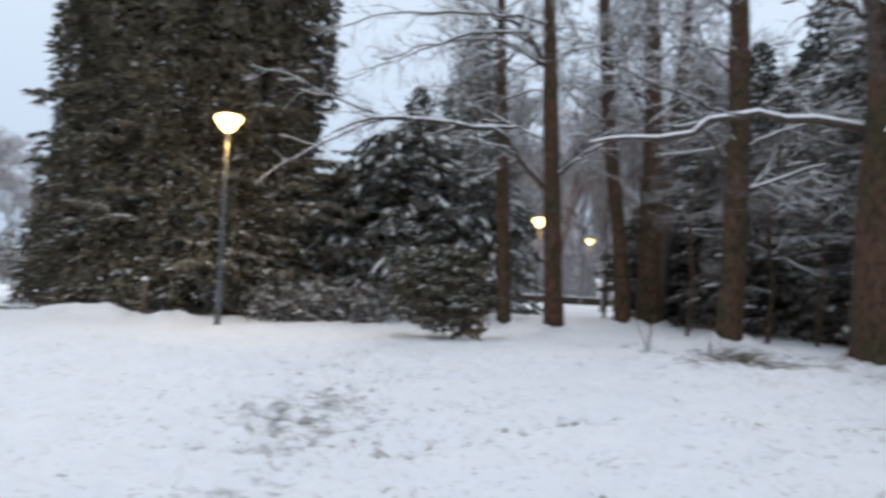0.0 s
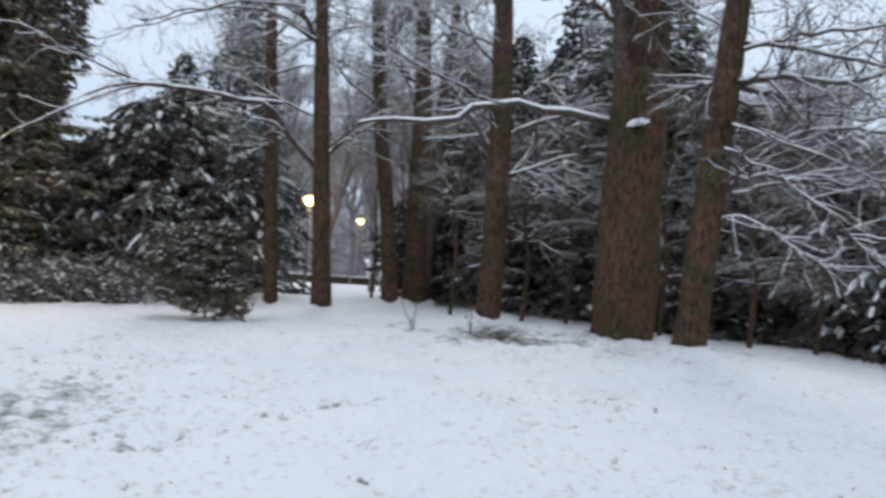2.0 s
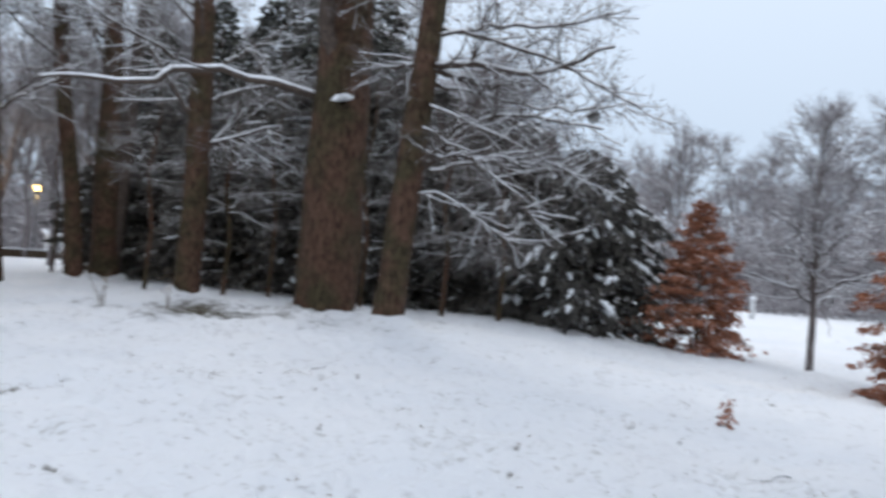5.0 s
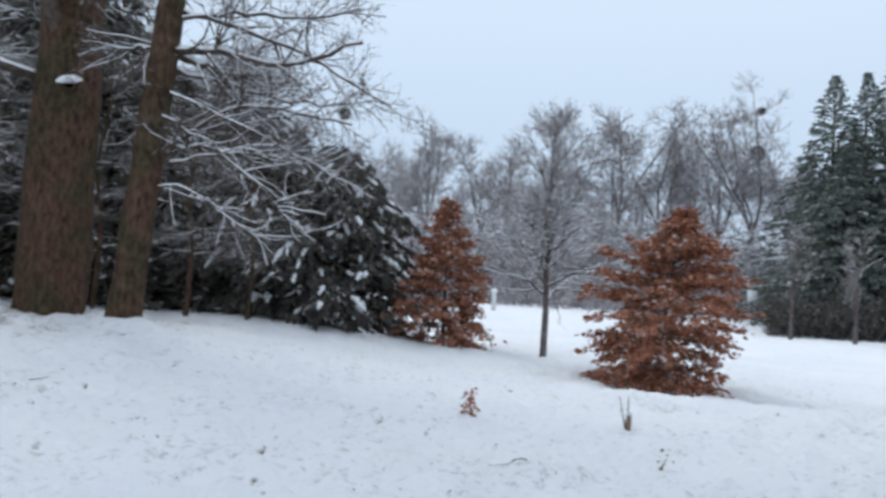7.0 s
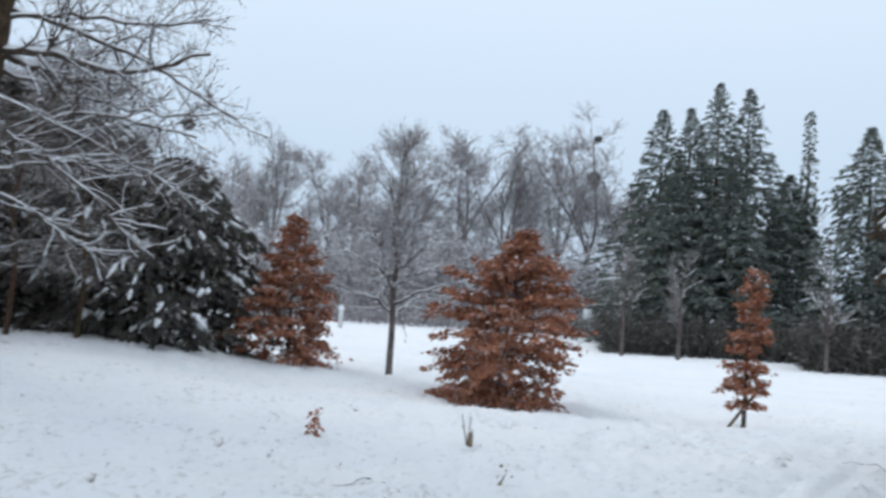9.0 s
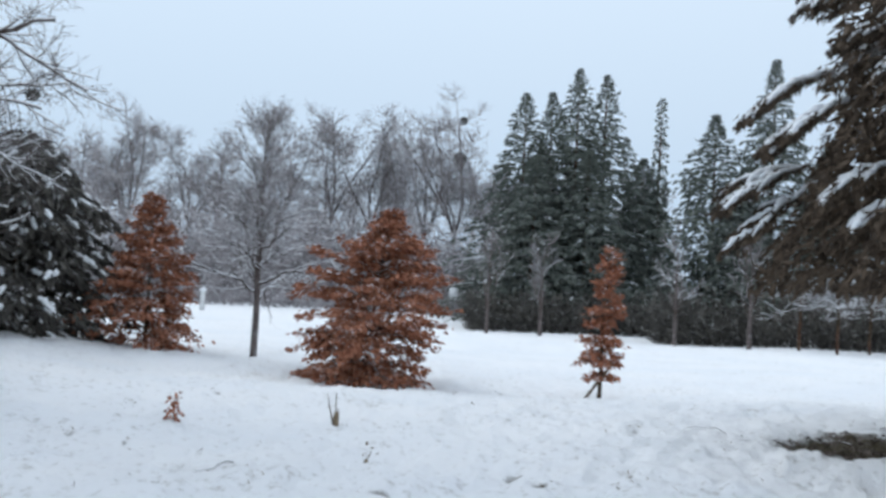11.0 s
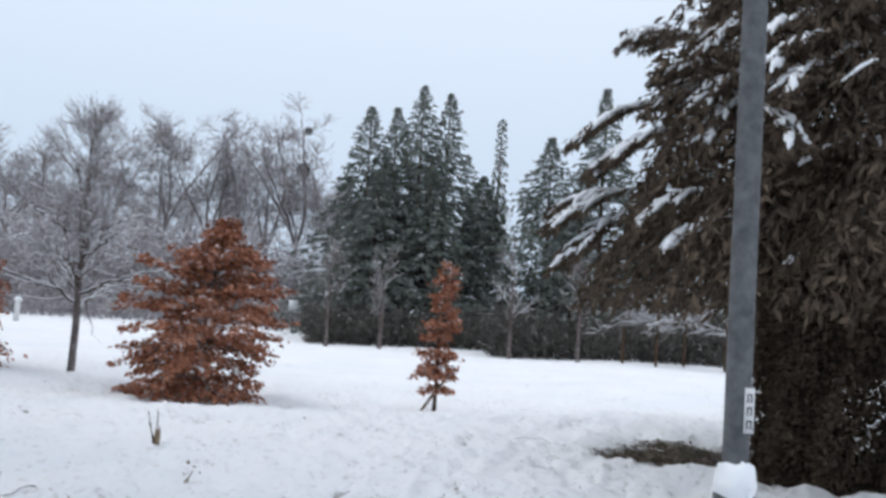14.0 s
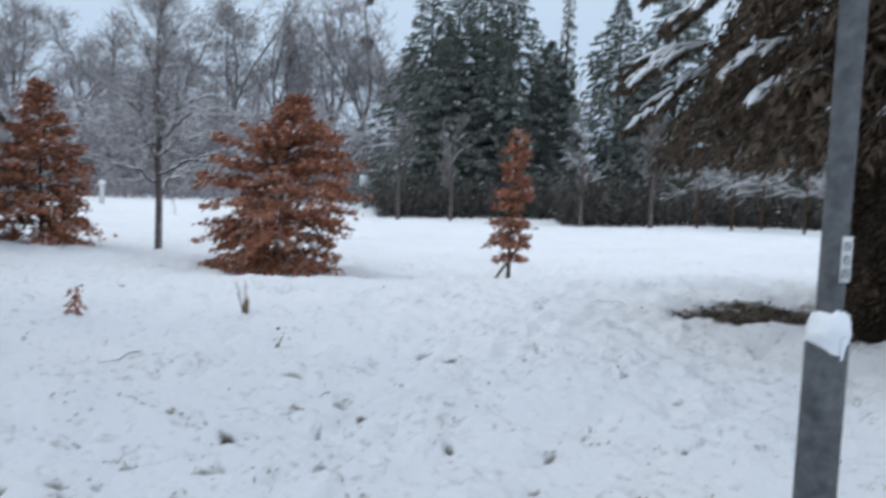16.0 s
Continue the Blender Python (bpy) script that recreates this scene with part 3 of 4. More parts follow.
def stub(at, turn):
    """A broken-off branch on the thick trunk, with a pad of snow."""
    ob = thing("branch_stub", at, "short broken branch stub holding a pad of snow", "branch")
    s, w = Soup(), Soup()
    d = np.array([*polar(turn, 1.0), 0.1])
    s.tube([d * -0.2, d * 0.15, d * 0.34], [0.13, 0.11, 0.09], 9)
    part("stub_wood", s, M_BARK, ob)
    side = np.array([d[1], -d[0], 0])
    w.tube([side * -0.2 + d * 0.1 + (0, 0, 0.16), side * -0.08 + d * 0.2 + (0, 0, 0.12), side * 0.1 + d * 0.24 + (0, 0, 0.07), side * 0.2 + d * 0.2 + (0, 0, 0.04)], [0.03, 0.075, 0.07, 0.02], 8)
    part("snow_pad", w, M_SNOW, ob)


stub(aim(28.6, 9.8, 16.02), 28.4 + 180)
b, p = stem(32.7, 14.5, 34.4, 17.8, 14, 0.06, 2)
bare_tree("leaning_tree", b, p, [0.25, 0.25, 0.22, 0.18, 0.13, 0.08, 0.05], "leaning bare tree with brown bark and snow-laden spreading branches", 12, (21, 9, 7, 6), (4.6, 2.0, 1.0, 0.55), 0.0, 0.3, tilt=1.15,
          limbs_given=[(limb(b, (35.0, 12.9, 14.5), (33.4, 13.0, 14.6), (31.4, 12.5, 14.8)), 0.06),
                       (limb(b, (34.8, 12.9, 14.5), (36.7, 12.3, 14.4), (38.7, 11.7, 14.2), (40.5, 12.3, 14.0)), 0.075),
                       (limb(b, (33.8, 5.4, 14.5), (35.6, 6.9, 14.3), (37.9, 6.8, 14.1), (40.7, 6.5, 14.0)), 0.06),
                       (limb(b, (32.9, 4.9, 14.5), (35.9, 7.8, 14.2), (39.1, 10.1, 14.0), (42.9, 9.9, 13.8), (46.8, 9.3, 13.6)), 0.045),
                       (limb(b, (34.5, 13.1, 14.5), (38.1, 13.2, 14.0), (42.7, 12.7, 13.8), (47.2, 14.8, 13.6)), 0.07),
                       (limb(b, (35.0, 5.8, 14.5), (38.5, 6.9, 14.0), (42.3, 6.4, 13.8), (46.2, 6.0, 13.6)), 0.03),
                       (limb(b, (34.7, 15.6, 14.5), (39.5, 14.8, 14.0), (44.2, 13.4, 13.8), (49.4, 10.8, 13.6)), 0.045),
                       (limb(b, (33.7, 9.0, 14.4), (37.0, 7.5, 13.8), (40.5, 4.8, 13.4), (44.1, 1.5, 13.2)), 0.026),
                       (limb(b, (34.0, 10.5, 14.4), (38.4, 9.1, 13.8), (43.0, 6.9, 13.5), (47.8, 4.9, 13.4)), 0.028),
                       (limb(b, (33.0, 3.8, 14.6), (35.8, 4.4, 14.2), (38.8, 2.7, 13.9), (41.5, 0.6, 13.8)), 0.022),
                       (limb(b, (34.8, 14.9, 14.4), (38.7, 16.1, 14.0), (43.3, 15.9, 13.8), (47.1, 17.0, 13.6)), 0.04),
                       (limb(b, (34.6, 12.0, 14.4), (39.0, 11.1, 14.8), (44.4, 10.4, 15), (48.2, 11.1, 15)), 0.035)], sub=(0, 20, 10), flare=0.2, thick=0.008)
b, p = stem(19.1, 20.5, 18.6, 18.1, 16, 0.1, 3)
bare_tree("woodland_tree", b, p, [0.31, 0.28, 0.26, 0.22, 0.17, 0.1, 0.05], LAB, 13, (24, 7, 6, 4), (3.6, 1.7, 0.9, 0.5), 0.0, 0.2, group="trunks of the wood", thick=0.008)
b, p = stem(14.1, 28, 13.5, 17.9, 19, 0.1, 4)
b2, p2 = stem(14.6, 28, 15.7, 18.0, 19, 0.1, 5)
bare_tree("woodland_tree", b, p, [0.42, 0.38, 0.33, 0.28, 0.2, 0.12, 0.06], LAB, 14, (24, 7, 6, 4), (4.2, 1.9, 1.0, 0.5), 0.0, 0.3, group="trunks of the wood", thick=0.008,
          limbs_given=[([q + (0.25, 0, 0.3) for q in p2[:6]], 0.26)])
b, p = stem(12.3, 27, 10.3, 17.8, 18, 0.14, 6)
bare_tree("woodland_tree", b, p, [0.27, 0.25, 0.23, 0.2, 0.15, 0.1, 0.05], LAB, 15, (24, 7, 6, 4), (3.8, 1.7, 0.9, 0.5), 0.0, 0.22, group="trunks of the wood", thick=0.008)
b, p = stem(7.6, 23, 6.4, 17.5, 15, 0.1, 7)
bare_tree("woodland_tree", b, p, [0.27, 0.25, 0.22, 0.19, 0.14, 0.09, 0.05], LAB, 16, (22, 7, 6, 4), (3.8, 1.7, 0.9, 0.5), 0.0, 0.3, group="trunks of the wood", thick=0.008,
          limbs_given=[(limb(b, (6.9, 5.8, 23), (5.2, 7.4, 22.6), (3.8, 9.2, 22.3), (2.9, 10.4, 22), (-1.5, 10.4, 21.5), (-5.9, 10.9, 21), (-8.4, 9.3, 20.6)), 0.09),
                       (limb(b, (7.0, 6.9, 23), (9.1, 8.4, 22.6), (11.4, 10.1, 22.3)), 0.06),
                       (limb(b, (6.8, 13.1, 23), (5.7, 15.6, 22.8), (4.2, 17.3, 22.6), (2.3, 17.5, 22)), 0.1),
                       (limb(b, (5.1, 16.6, 22.6), (1.6, 16.7, 21.8), (-2.1, 15.5, 21), (-5.4, 14.4, 20.5)), 0.05),
                       (limb(b, (6.1, 17.2, 22.8), (2.9, 17.8, 22), (-1.5, 17.8, 21.5), (-6.2, 17.3, 21), (-9.3, 15.6, 20.5)), 0.05),
                       (limb(b, (5.8, 14.6, 22.8), (3.0, 16.4, 22), (-1.0, 15.8, 21.5), (-4.5, 14.5, 21), (-7.9, 12.8, 20.5)), 0.04),
                       (limb(b, (4.1, 10.2, 22.6), (-0.7, 10.2, 22), (-5.8, 10.6, 21.4), (-9.2, 8.5, 20.8), (-13.6, 5.3, 20.3)), 0.05),
                       (limb(b, (-5.9, 10.9, 21), (-5.9, 10.7, 20.8), (-8.5, 11.6, 20.5), (-11.4, 12.7, 20.3), (-14.4, 13.2, 20)), 0.035)], sub=(0, 15, 8))
b, p = stem(4.2, 25, 3.5, 17.2, 15, 0.08, 8)
bare_tree("woodland_tree", b, p, [0.22, 0.21, 0.19, 0.17, 0.13, 0.08, 0.04], LAB, 17, (20, 7, 6, 4), (3.2, 1.6, 0.9, 0.5), 0.0, 0.3, group="trunks of the wood", thick=0.008,
          limbs_given=[(limb(b, (4.2, 7.8, 25), (2.5, 7.0, 24.6), (0.7, 6.1, 24)), 0.05)])

# ---- thin frosted trees under the tall ones ----
for k, (a, d, h) in enumerate([(16.5, 22.5, 5.5), (21.5, 21, 5.0), (24.5, 22, 6.5), (30.8, 20.5, 6.0), (36.5, 19.5, 5.0), (40.5, 20, 5.0), (11, 31, 7.0), (2.5, 30, 6.0)]):
    b = spot(a, d)
    bare_tree("understory_tree", b, [(0, 0, -0.2), (0.1, 0, h * 0.3), (-0.05, 0.1, h * 0.55), (0.15, 0, h * 0.8), (0.1, 0, h)], [0.06, 0.05, 0.04, 0.025, 0.01],
              "thin frosted understory tree among the tall trunks", 130 + k, (22, 9, 7), (2.3, 1.0, 0.55), -0.01, 0.2, 1.15, group="understory trees", sides=8, flare=0.1, ratio=(0.35, 0.6), flat=0.5, snow=False, thick=0.005)

# ---- evergreens of the wood ----
def dome(u):
    return math.sqrt(max(1 - u * u, 0)) * (0.75 + 0.25 * min(1, u * 3))


def shell(r, n, height, profile, lobes, spray, wide, hang=0.5, deep=0.3):
    """Sprays over a lobed skin round the axis, some way into it."""
    s = Soup()
    a, u = r.uniform(0, 6.283, n), r.random(n) ** 1.05
    h = u * height
    rad = np.array([profile(x) for x in u]) * (1 + lobes * (value_noise(np.cos(a) * 3.2 + 7, np.sin(a) * 3.2 + h * 0.33, 6) + 0.7 * value_noise(np.cos(a) * 8, np.sin(a) * 8 + h * 1.1, 7)))
    rad = rad * (1 - deep * r.random(n) ** 2.5)
    p = np.stack([rad * np.cos(a), rad * np.sin(a), h], 1)
    d = np.stack([np.cos(a), np.sin(a), 0 * a], 1) * r.uniform(0.2, 1.0, n)[:, None] + r.normal(size=(n, 3)) * 0.45 + np.array([0, 0, -hang])
    s.kites(p, d, spray * r.uniform(0.6, 1.4, n), wide * r.uniform(0.6, 1.5, n), r)
    return s


def broad_outline(u):
    return (4.9 - 4.6 * u if u < 0.24 else 3.65 + 1.1 * min(u - 0.24, 0.25)) * min(1.0, (1 - u) * 2.4 + 0.02) ** 0.6


broad = conifer("broad_cypress", spot(-17.8, 29), 21, 1.0, "huge dense dark green cypress with light snow, behind the lamp", 21, 330, 12, 0.36, 0.06, 0.25, 0.45, 0.0, M_CYPRESS, 0.07, 0.07, profile=broad_outline, fingers=4, uneven=0.3)
part("outer_foliage", shell(np.random.default_rng(3), 90000, 20.5, broad_outline, 0.5, 0.32, 0.055, deep=0.45), M_CYPRESS, broad, smooth=False, kind="stuff")
for a, d, h, w, s in ((-3.0, 28, 6.4, 2.9, 22), (-6.6, 29.5, 5.3, 2.6, 27), (1.6, 28.5, 5.0, 2.3, 28)):
    conifer("spreading_yew", spot(a, d), h, w, "dark spreading yew with snow-laden boughs", s, 150, 15, 0.34, 0.06, 0.75, 0.7, 0.14, M_YEW, 0.22, 0.075, profile=dome, fingers=6, uneven=0.5, category="tree", trunk_r=0.16,
            group="yews behind the lawn")
conifer("low_yew", spot(-8.5, 30), 4.6, 2.8, "low dark yew with snow on its boughs", 26, 150, 16, 0.32, 0.06, 0.4, 0.4, 0.1, M_YEW, 0.3, 0.08, profile=dome, fingers=6, uneven=0.35, category="tree", trunk_r=0.16)
conifer("snowy_fir", spot(-2.4, 40), 11.0, 3.0, "dark conifer dusted with snow behind the yew", 23, 200, 12, 0.42, 0.08, 0.3, 0.1, 0.05, M_YEW, 0.25, 0.08)
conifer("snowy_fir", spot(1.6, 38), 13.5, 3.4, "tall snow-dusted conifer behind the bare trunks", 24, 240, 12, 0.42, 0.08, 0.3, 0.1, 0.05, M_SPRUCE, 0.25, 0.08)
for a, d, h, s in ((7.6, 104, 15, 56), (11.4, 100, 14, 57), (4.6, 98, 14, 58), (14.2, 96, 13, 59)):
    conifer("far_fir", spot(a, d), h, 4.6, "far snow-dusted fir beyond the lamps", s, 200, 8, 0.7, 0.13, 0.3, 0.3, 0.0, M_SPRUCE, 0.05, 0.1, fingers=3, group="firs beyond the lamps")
conifer("small_fir", spot(-0.1, 19.3), 2.1, 1.2, "small bushy dark green fir at the lawn's edge", 25, 130, 20, 0.19, 0.036, 0.2, 0.6, 0.0, M_CYPRESS, 0.08, 0.035, profile=dome, fingers=3)
for k, (a, d, h, w, s) in enumerate([(18.5, 30, 6.2, 2.8, 31), (23, 27, 6.4, 2.8, 32), (28.5, 25, 7.0, 3.0, 33), (33.5, 24, 6.6, 2.8, 34), (38.5, 23.5, 6.0, 2.6, 35), (15.5, 33, 4.5, 2.6, 38)]):
    conifer("dark_evergreen", spot(a, d), h, w, "dense dark evergreen in the shade behind the trunks", s, 210, 15, 0.34, 0.065, 0.3, 0.3, 0.0, M_HEDGE, 0.07, 0.07, profile=dome,
            group="evergreens behind the trunks", category="evergreen")
for a, d, h, w, s in ((46.0, 22.5, 4.9, 2.3, 36), (41.5, 23.2, 5.6, 2.6, 39)):
    conifer("drooping_evergreen", spot(a, d), h, w, "dark drooping evergreen with thick snow on its boughs", s, 210, 16, 0.32, 0.055, 0.5, 0.3, 0.0, M_HEDGE, 0.24, 0.068, profile=dome, fingers=5, uneven=0.45, tip_snow=0.5,
            group="drooping evergreens at the wood's edge")
conifer("tall_dark_fir", spot(31, 32), 12.5, 3.6, "tall dark fir behind the broad trunk", 40, 230, 13, 0.42, 0.08, 0.3, 0.15, 0.02, M_YEW, 0.2, 0.07)
conifer("tall_dark_fir", spot(28.2, 29.5), 12.5, 3.2, "tall dark fir close behind the broad trunk", 64, 210, 13, 0.42, 0.08, 0.3, 0.15, 0.02, M_YEW, 0.16, 0.07)
conifer("tall_dark_fir", spot(16.9, 37), 10.5, 3.0, "dark fir between the slim trunks", 65, 180, 13, 0.42, 0.08, 0.3, 0.15, 0.02, M_YEW, 0.16, 0.07)
conifer("tall_dark_fir", spot(20.5, 37), 12.0, 3.4, "tall dark fir between the trunks", 55, 210, 13, 0.42, 0.08, 0.3, 0.15, 0.02, M_YEW, 0.2, 0.07)
conifer("tall_dark_fir", spot(24.5, 34), 13, 3.4, "tall dark fir behind the broad trunk", 37, 230, 13, 0.42, 0.08, 0.3, 0.15, 0.02, M_YEW, 0.25, 0.07)

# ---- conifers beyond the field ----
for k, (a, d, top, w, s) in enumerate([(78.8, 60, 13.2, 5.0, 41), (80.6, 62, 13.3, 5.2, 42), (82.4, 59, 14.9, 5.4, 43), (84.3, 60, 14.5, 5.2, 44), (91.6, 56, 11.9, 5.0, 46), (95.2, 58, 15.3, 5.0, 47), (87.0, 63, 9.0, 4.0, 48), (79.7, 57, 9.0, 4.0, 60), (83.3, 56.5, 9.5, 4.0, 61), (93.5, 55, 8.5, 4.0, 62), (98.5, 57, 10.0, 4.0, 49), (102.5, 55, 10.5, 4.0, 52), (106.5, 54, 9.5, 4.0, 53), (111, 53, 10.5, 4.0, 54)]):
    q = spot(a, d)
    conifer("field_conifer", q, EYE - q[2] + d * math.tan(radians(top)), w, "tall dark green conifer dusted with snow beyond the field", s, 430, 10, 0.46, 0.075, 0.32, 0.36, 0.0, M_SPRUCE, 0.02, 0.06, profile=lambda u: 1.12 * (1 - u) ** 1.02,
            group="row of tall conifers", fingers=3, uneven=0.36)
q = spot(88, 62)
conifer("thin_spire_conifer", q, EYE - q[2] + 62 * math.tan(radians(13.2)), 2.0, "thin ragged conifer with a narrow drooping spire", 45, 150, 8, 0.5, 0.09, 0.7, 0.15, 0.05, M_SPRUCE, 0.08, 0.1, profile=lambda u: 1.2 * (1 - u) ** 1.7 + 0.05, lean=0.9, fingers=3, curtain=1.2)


# ---- the big snowy conifer beside the lamp post ----
def snow_laden_cypress(base, seed=51):
    r = np.random.default_rng(seed)
    ob = thing("snow_laden_cypress", base, "big dark cypress with heavily snowed boughs, foliage down to bare soil", "conifer")
    t = Soup()
    trunk_mesh(t, [(0, 0, -0.2), (0, 0, 6), (0, 0, 12.6)], [0.3, 0.2, 0.03], r, 12, 0.05, 0.3)
    part("trunk", t, M_BARK, ob)
    part("lower_foliage", shell(r, 110000, 3.8, lambda u: 1.95 + 0.5 * max(0, u - 0.6), 0.3, 0.085, 0.017), M_THUJA, ob, smooth=False, kind="stuff")
    inner = shell(r, 96000, 9.6, lambda u: 4.0 * (1 - 0.95 * u) ** 0.8, 0.35, 0.15, 0.021, hang=0.7, deep=0.8)
    inner.v = [v + np.array([0, 0, 2.2]) + np.array([0, 0, -0.1]) * np.hypot(v[:, 0:1], v[:, 1:2]) for v in inner.v]
    part("inner_foliage", inner, M_THUJA, ob, smooth=False, kind="stuff")
    for k in range(240):
        u = (k + r.random()) / 240
        h = 2.6 + 9.7 * u ** 1.1
        a = k * 2.39996 + r.normal() * 0.25
        reach = 3.9 * (1 - (h - 2.4) / 10.6) ** 0.8 * r.uniform(0.68, 1.02)
        leaves, white = Soup(), Soup()
        bough_mesh(r, leaves, white, np.array([0, 0, h]), np.array([math.cos(a), math.sin(a), 0]), reach, 0.34, 0.46, 9, 86, 0.1, 0.0135, 1.1,
                   (0.06 if h < 3.5 else 0.62) if r.random() < 0.6 else 0.03, 0.03 if h < 4.5 else 0.034, 0.25, 0.045, 0.42, 0.85)
        bough = part("bough", leaves, M_THUJA, ob, smooth=False, kind="stuff")
        if white.v:
            part("bough_snow", white, M_SNOW, bough, kind="stuff")
    return ob


cypress = snow_laden_cypress(spot(116, 11.0))


def laden_bough(root, tip, sag, seed):
    """A long bough from root to tip, bowed up in between, with snow along its back and its drooping fingers."""
    r = np.random.default_rng(seed)
    base = np.array(cypress.location)
    a, c = aim(*root) - base, aim(*tip) - base
    s = np.linspace(0, 1, 7)[:, None]
    inner = a + (a - c) * 0.45 + np.array([0, 0, -0.1])
    pts = inner + (c - inner) * s + np.array([0, 0, 1.0]) * sag * np.sin(np.pi * s)
    flat = (c - a) * np.array([1, 1, 0])
    out = flat / (np.linalg.norm(flat) + 1e-9)
    leaves, white = Soup(), Soup()
    reach = np.linalg.norm(c - inner)
    bough_mesh(r, leaves, white, pts[0], out, reach * 0.8, 0.1, 0.5, 12, 110, 0.1, 0.0135, 1.2, 1.05, 0.04, 0.12, 0.018, 0.4, 0.8, pts)
    bough = part("bough", leaves, M_THUJA, cypress, smooth=False, kind="stuff")
    part("bough_snow", white, M_SNOW, bough, kind="stuff")


for k, (ra, re, ta, te, d) in enumerate([
        (101.4, 18.5, 96.2, 19.1, 9.6), (104.1, 15.8, 97.9, 14.4, 9.3), (98.2, 14.3, 92.9, 11.2, 9.6), (97.3, 8.6, 91.6, 5.6, 9.6),
        (96.6, 8.4, 92.2, 7.3, 9.8), (97.2, 7.1, 93.3, 3.1, 9.4), (98.6, 12.1, 94.6, 9.1, 9.3), (99.9, 12.6, 95.1, 10.1, 9.1),
        (102.2, 8.7, 97.7, 6.2, 8.4), (103.4, 6.8, 99.7, 4.5, 8.2), (104.0, 14.4, 102.0, 11.2, 8.4), (104.3, 16.3, 101.3, 13.4, 8.6),
        (105.7, 13.9, 107.9, 11.2, 7.6), (108.7, 16.4, 106.4, 14.3, 7.6), (108.9, 18.4, 105.8, 15.8, 7.8), (108.2, 19.4, 104.9, 18.0, 8.2),
        (104.9, 19.7, 101.5, 16.8, 8.8), (102.6, 16.7, 98.4, 16.5, 9.2)]):
    laden_bough((ra, re, d + 0.5), (ta, te, d), 0.12, 160 + k)

# ---- brown-leaved young oaks ----
def oak(name, base, height, radius, label, seed, boughs, leaves, leaf, low, outline, lean=(0.0, 0.0), tiers=11):
    """Boughs in loose, level tiers; outline: reach over the radius at even steps from the lowest bough to the top."""
    r = np.random.default_rng(seed)
    ob = thing(name, base, label, "tree", "young oaks that keep their brown leaves")
    t, tw, lv, white = Soup(), Soup(), Soup(), Soup()
    tr = 0.012 * height + 0.012
    lean = np.array([*lean, 0.0])
    trunk_mesh(t, [(0, 0, -0.15), tuple(lean * 0.3 + (0.04, 0.02, height * 0.5)), tuple(lean + (0, 0, height))], [tr, tr * 0.6, 0.006], r, 10, 0.05, 0.1)
    part("trunk", t, M_BARK, ob)
    steps = np.linspace(0, 1, len(outline))
    for k in range(boughs):
        u = (k + r.random()) / boughs
        if u < 0.85:
            u = min(max((0.55 * round(u * tiers) + 0.45 * u * tiers + r.normal() * 0.3) / tiers, 0), 0.99)
        h = height * (low + (1 - low) * u)
        a = k * 2.39996 + r.normal() * 0.4
        lump = 1 + 0.55 * float(value_noise(np.array(math.cos(a) * 1.4 + seed), np.array(math.sin(a) * 1.4 + u * 5.0), 5))
        reach = radius * float(np.interp(u, steps, outline)) * lump * r.uniform(0.66, 1.1) + 0.04
        out = np.array([math.cos(a), math.sin(a), 0])
        root = lean * u ** 1.5 + (0, 0, h)
        rise, droop = 0.1 + 0.6 * u ** 1.3 + r.normal() * 0.07, 0.3 * (1 - u)
        bough_mesh(r, lv, white, root, out, reach, rise, droop, 5 if reach > 0.4 * radius else 2, int(leaves * (0.35 + 0.65 * reach / radius)), leaf, leaf * 0.32, 0.4, 0.06, 0.03, 0.35, 0.06)
        tw.tube([tuple(root), tuple(root + out * reach * 0.5 + (0, 0, reach * (0.5 * rise - 0.25 * droop))), tuple(root + out * reach * 0.95 + (0, 0, reach * (0.95 * rise - 0.9 * droop)))], [0.014, 0.01, 0.004], 4)
    part("branchwork", tw, M_BRANCH, ob, kind="stuff")
    part("leaf_mass", lv, M_OAK, ob, "dry rust-brown leaves", smooth=False, kind="stuff")
    if white.v:
        part("leaf_snow", white, M_SNOW, ob, kind="stuff")
    return ob


oak("brown_oak", spot(68.6, 17.5), 3.6, 1.72, "young oak full of rust-brown leaves, standing in snow", 61, 150, 40, 0.11, 0.03, (0.86, 0.72, 0.8, 1.0, 0.9, 0.72, 0.58, 0.36, 0.16, 0.03), polar(158.6, 0.36))
oak("brown_oak", spot(53.9, 22), 3.8, 1.5, "rust-brown young oak beside the dark evergreen", 62, 120, 36, 0.11, 0.04, (1.0, 1.0, 0.95, 0.85, 0.7, 0.56, 0.42, 0.28, 0.15, 0.05))
sap = spot(84.7, 18.5)
oak("oak_sapling", sap, 3.3, 0.42, "slim brown-leaved oak sapling tied to a slanting stake", 63, 54, 15, 0.11, 0.16, (0.7, 1.0, 0.95, 0.66, 0.6, 0.66, 0.55, 0.4, 0.25, 0.1), polar(174.7, 0.12), 8)


def stakes():
    at = sap - np.array([*polar(84.7, 0.07), 0])
    ob = thing("tree_stake", at, "slanting wooden stake that props the sapling", "stake")
    s = Soup()
    side = np.array([*polar(84.7 - 90, 1.0), 0])
    s.tube([side * 0.36 + (0, 0, -0.1), side * 0.05 + (0, 0, 0.38), -side * 0.25 + (0, 0, 0.8)], [0.035, 0.033, 0.03], 8)
    part("stake", s, M_WOOD, ob)


stakes()

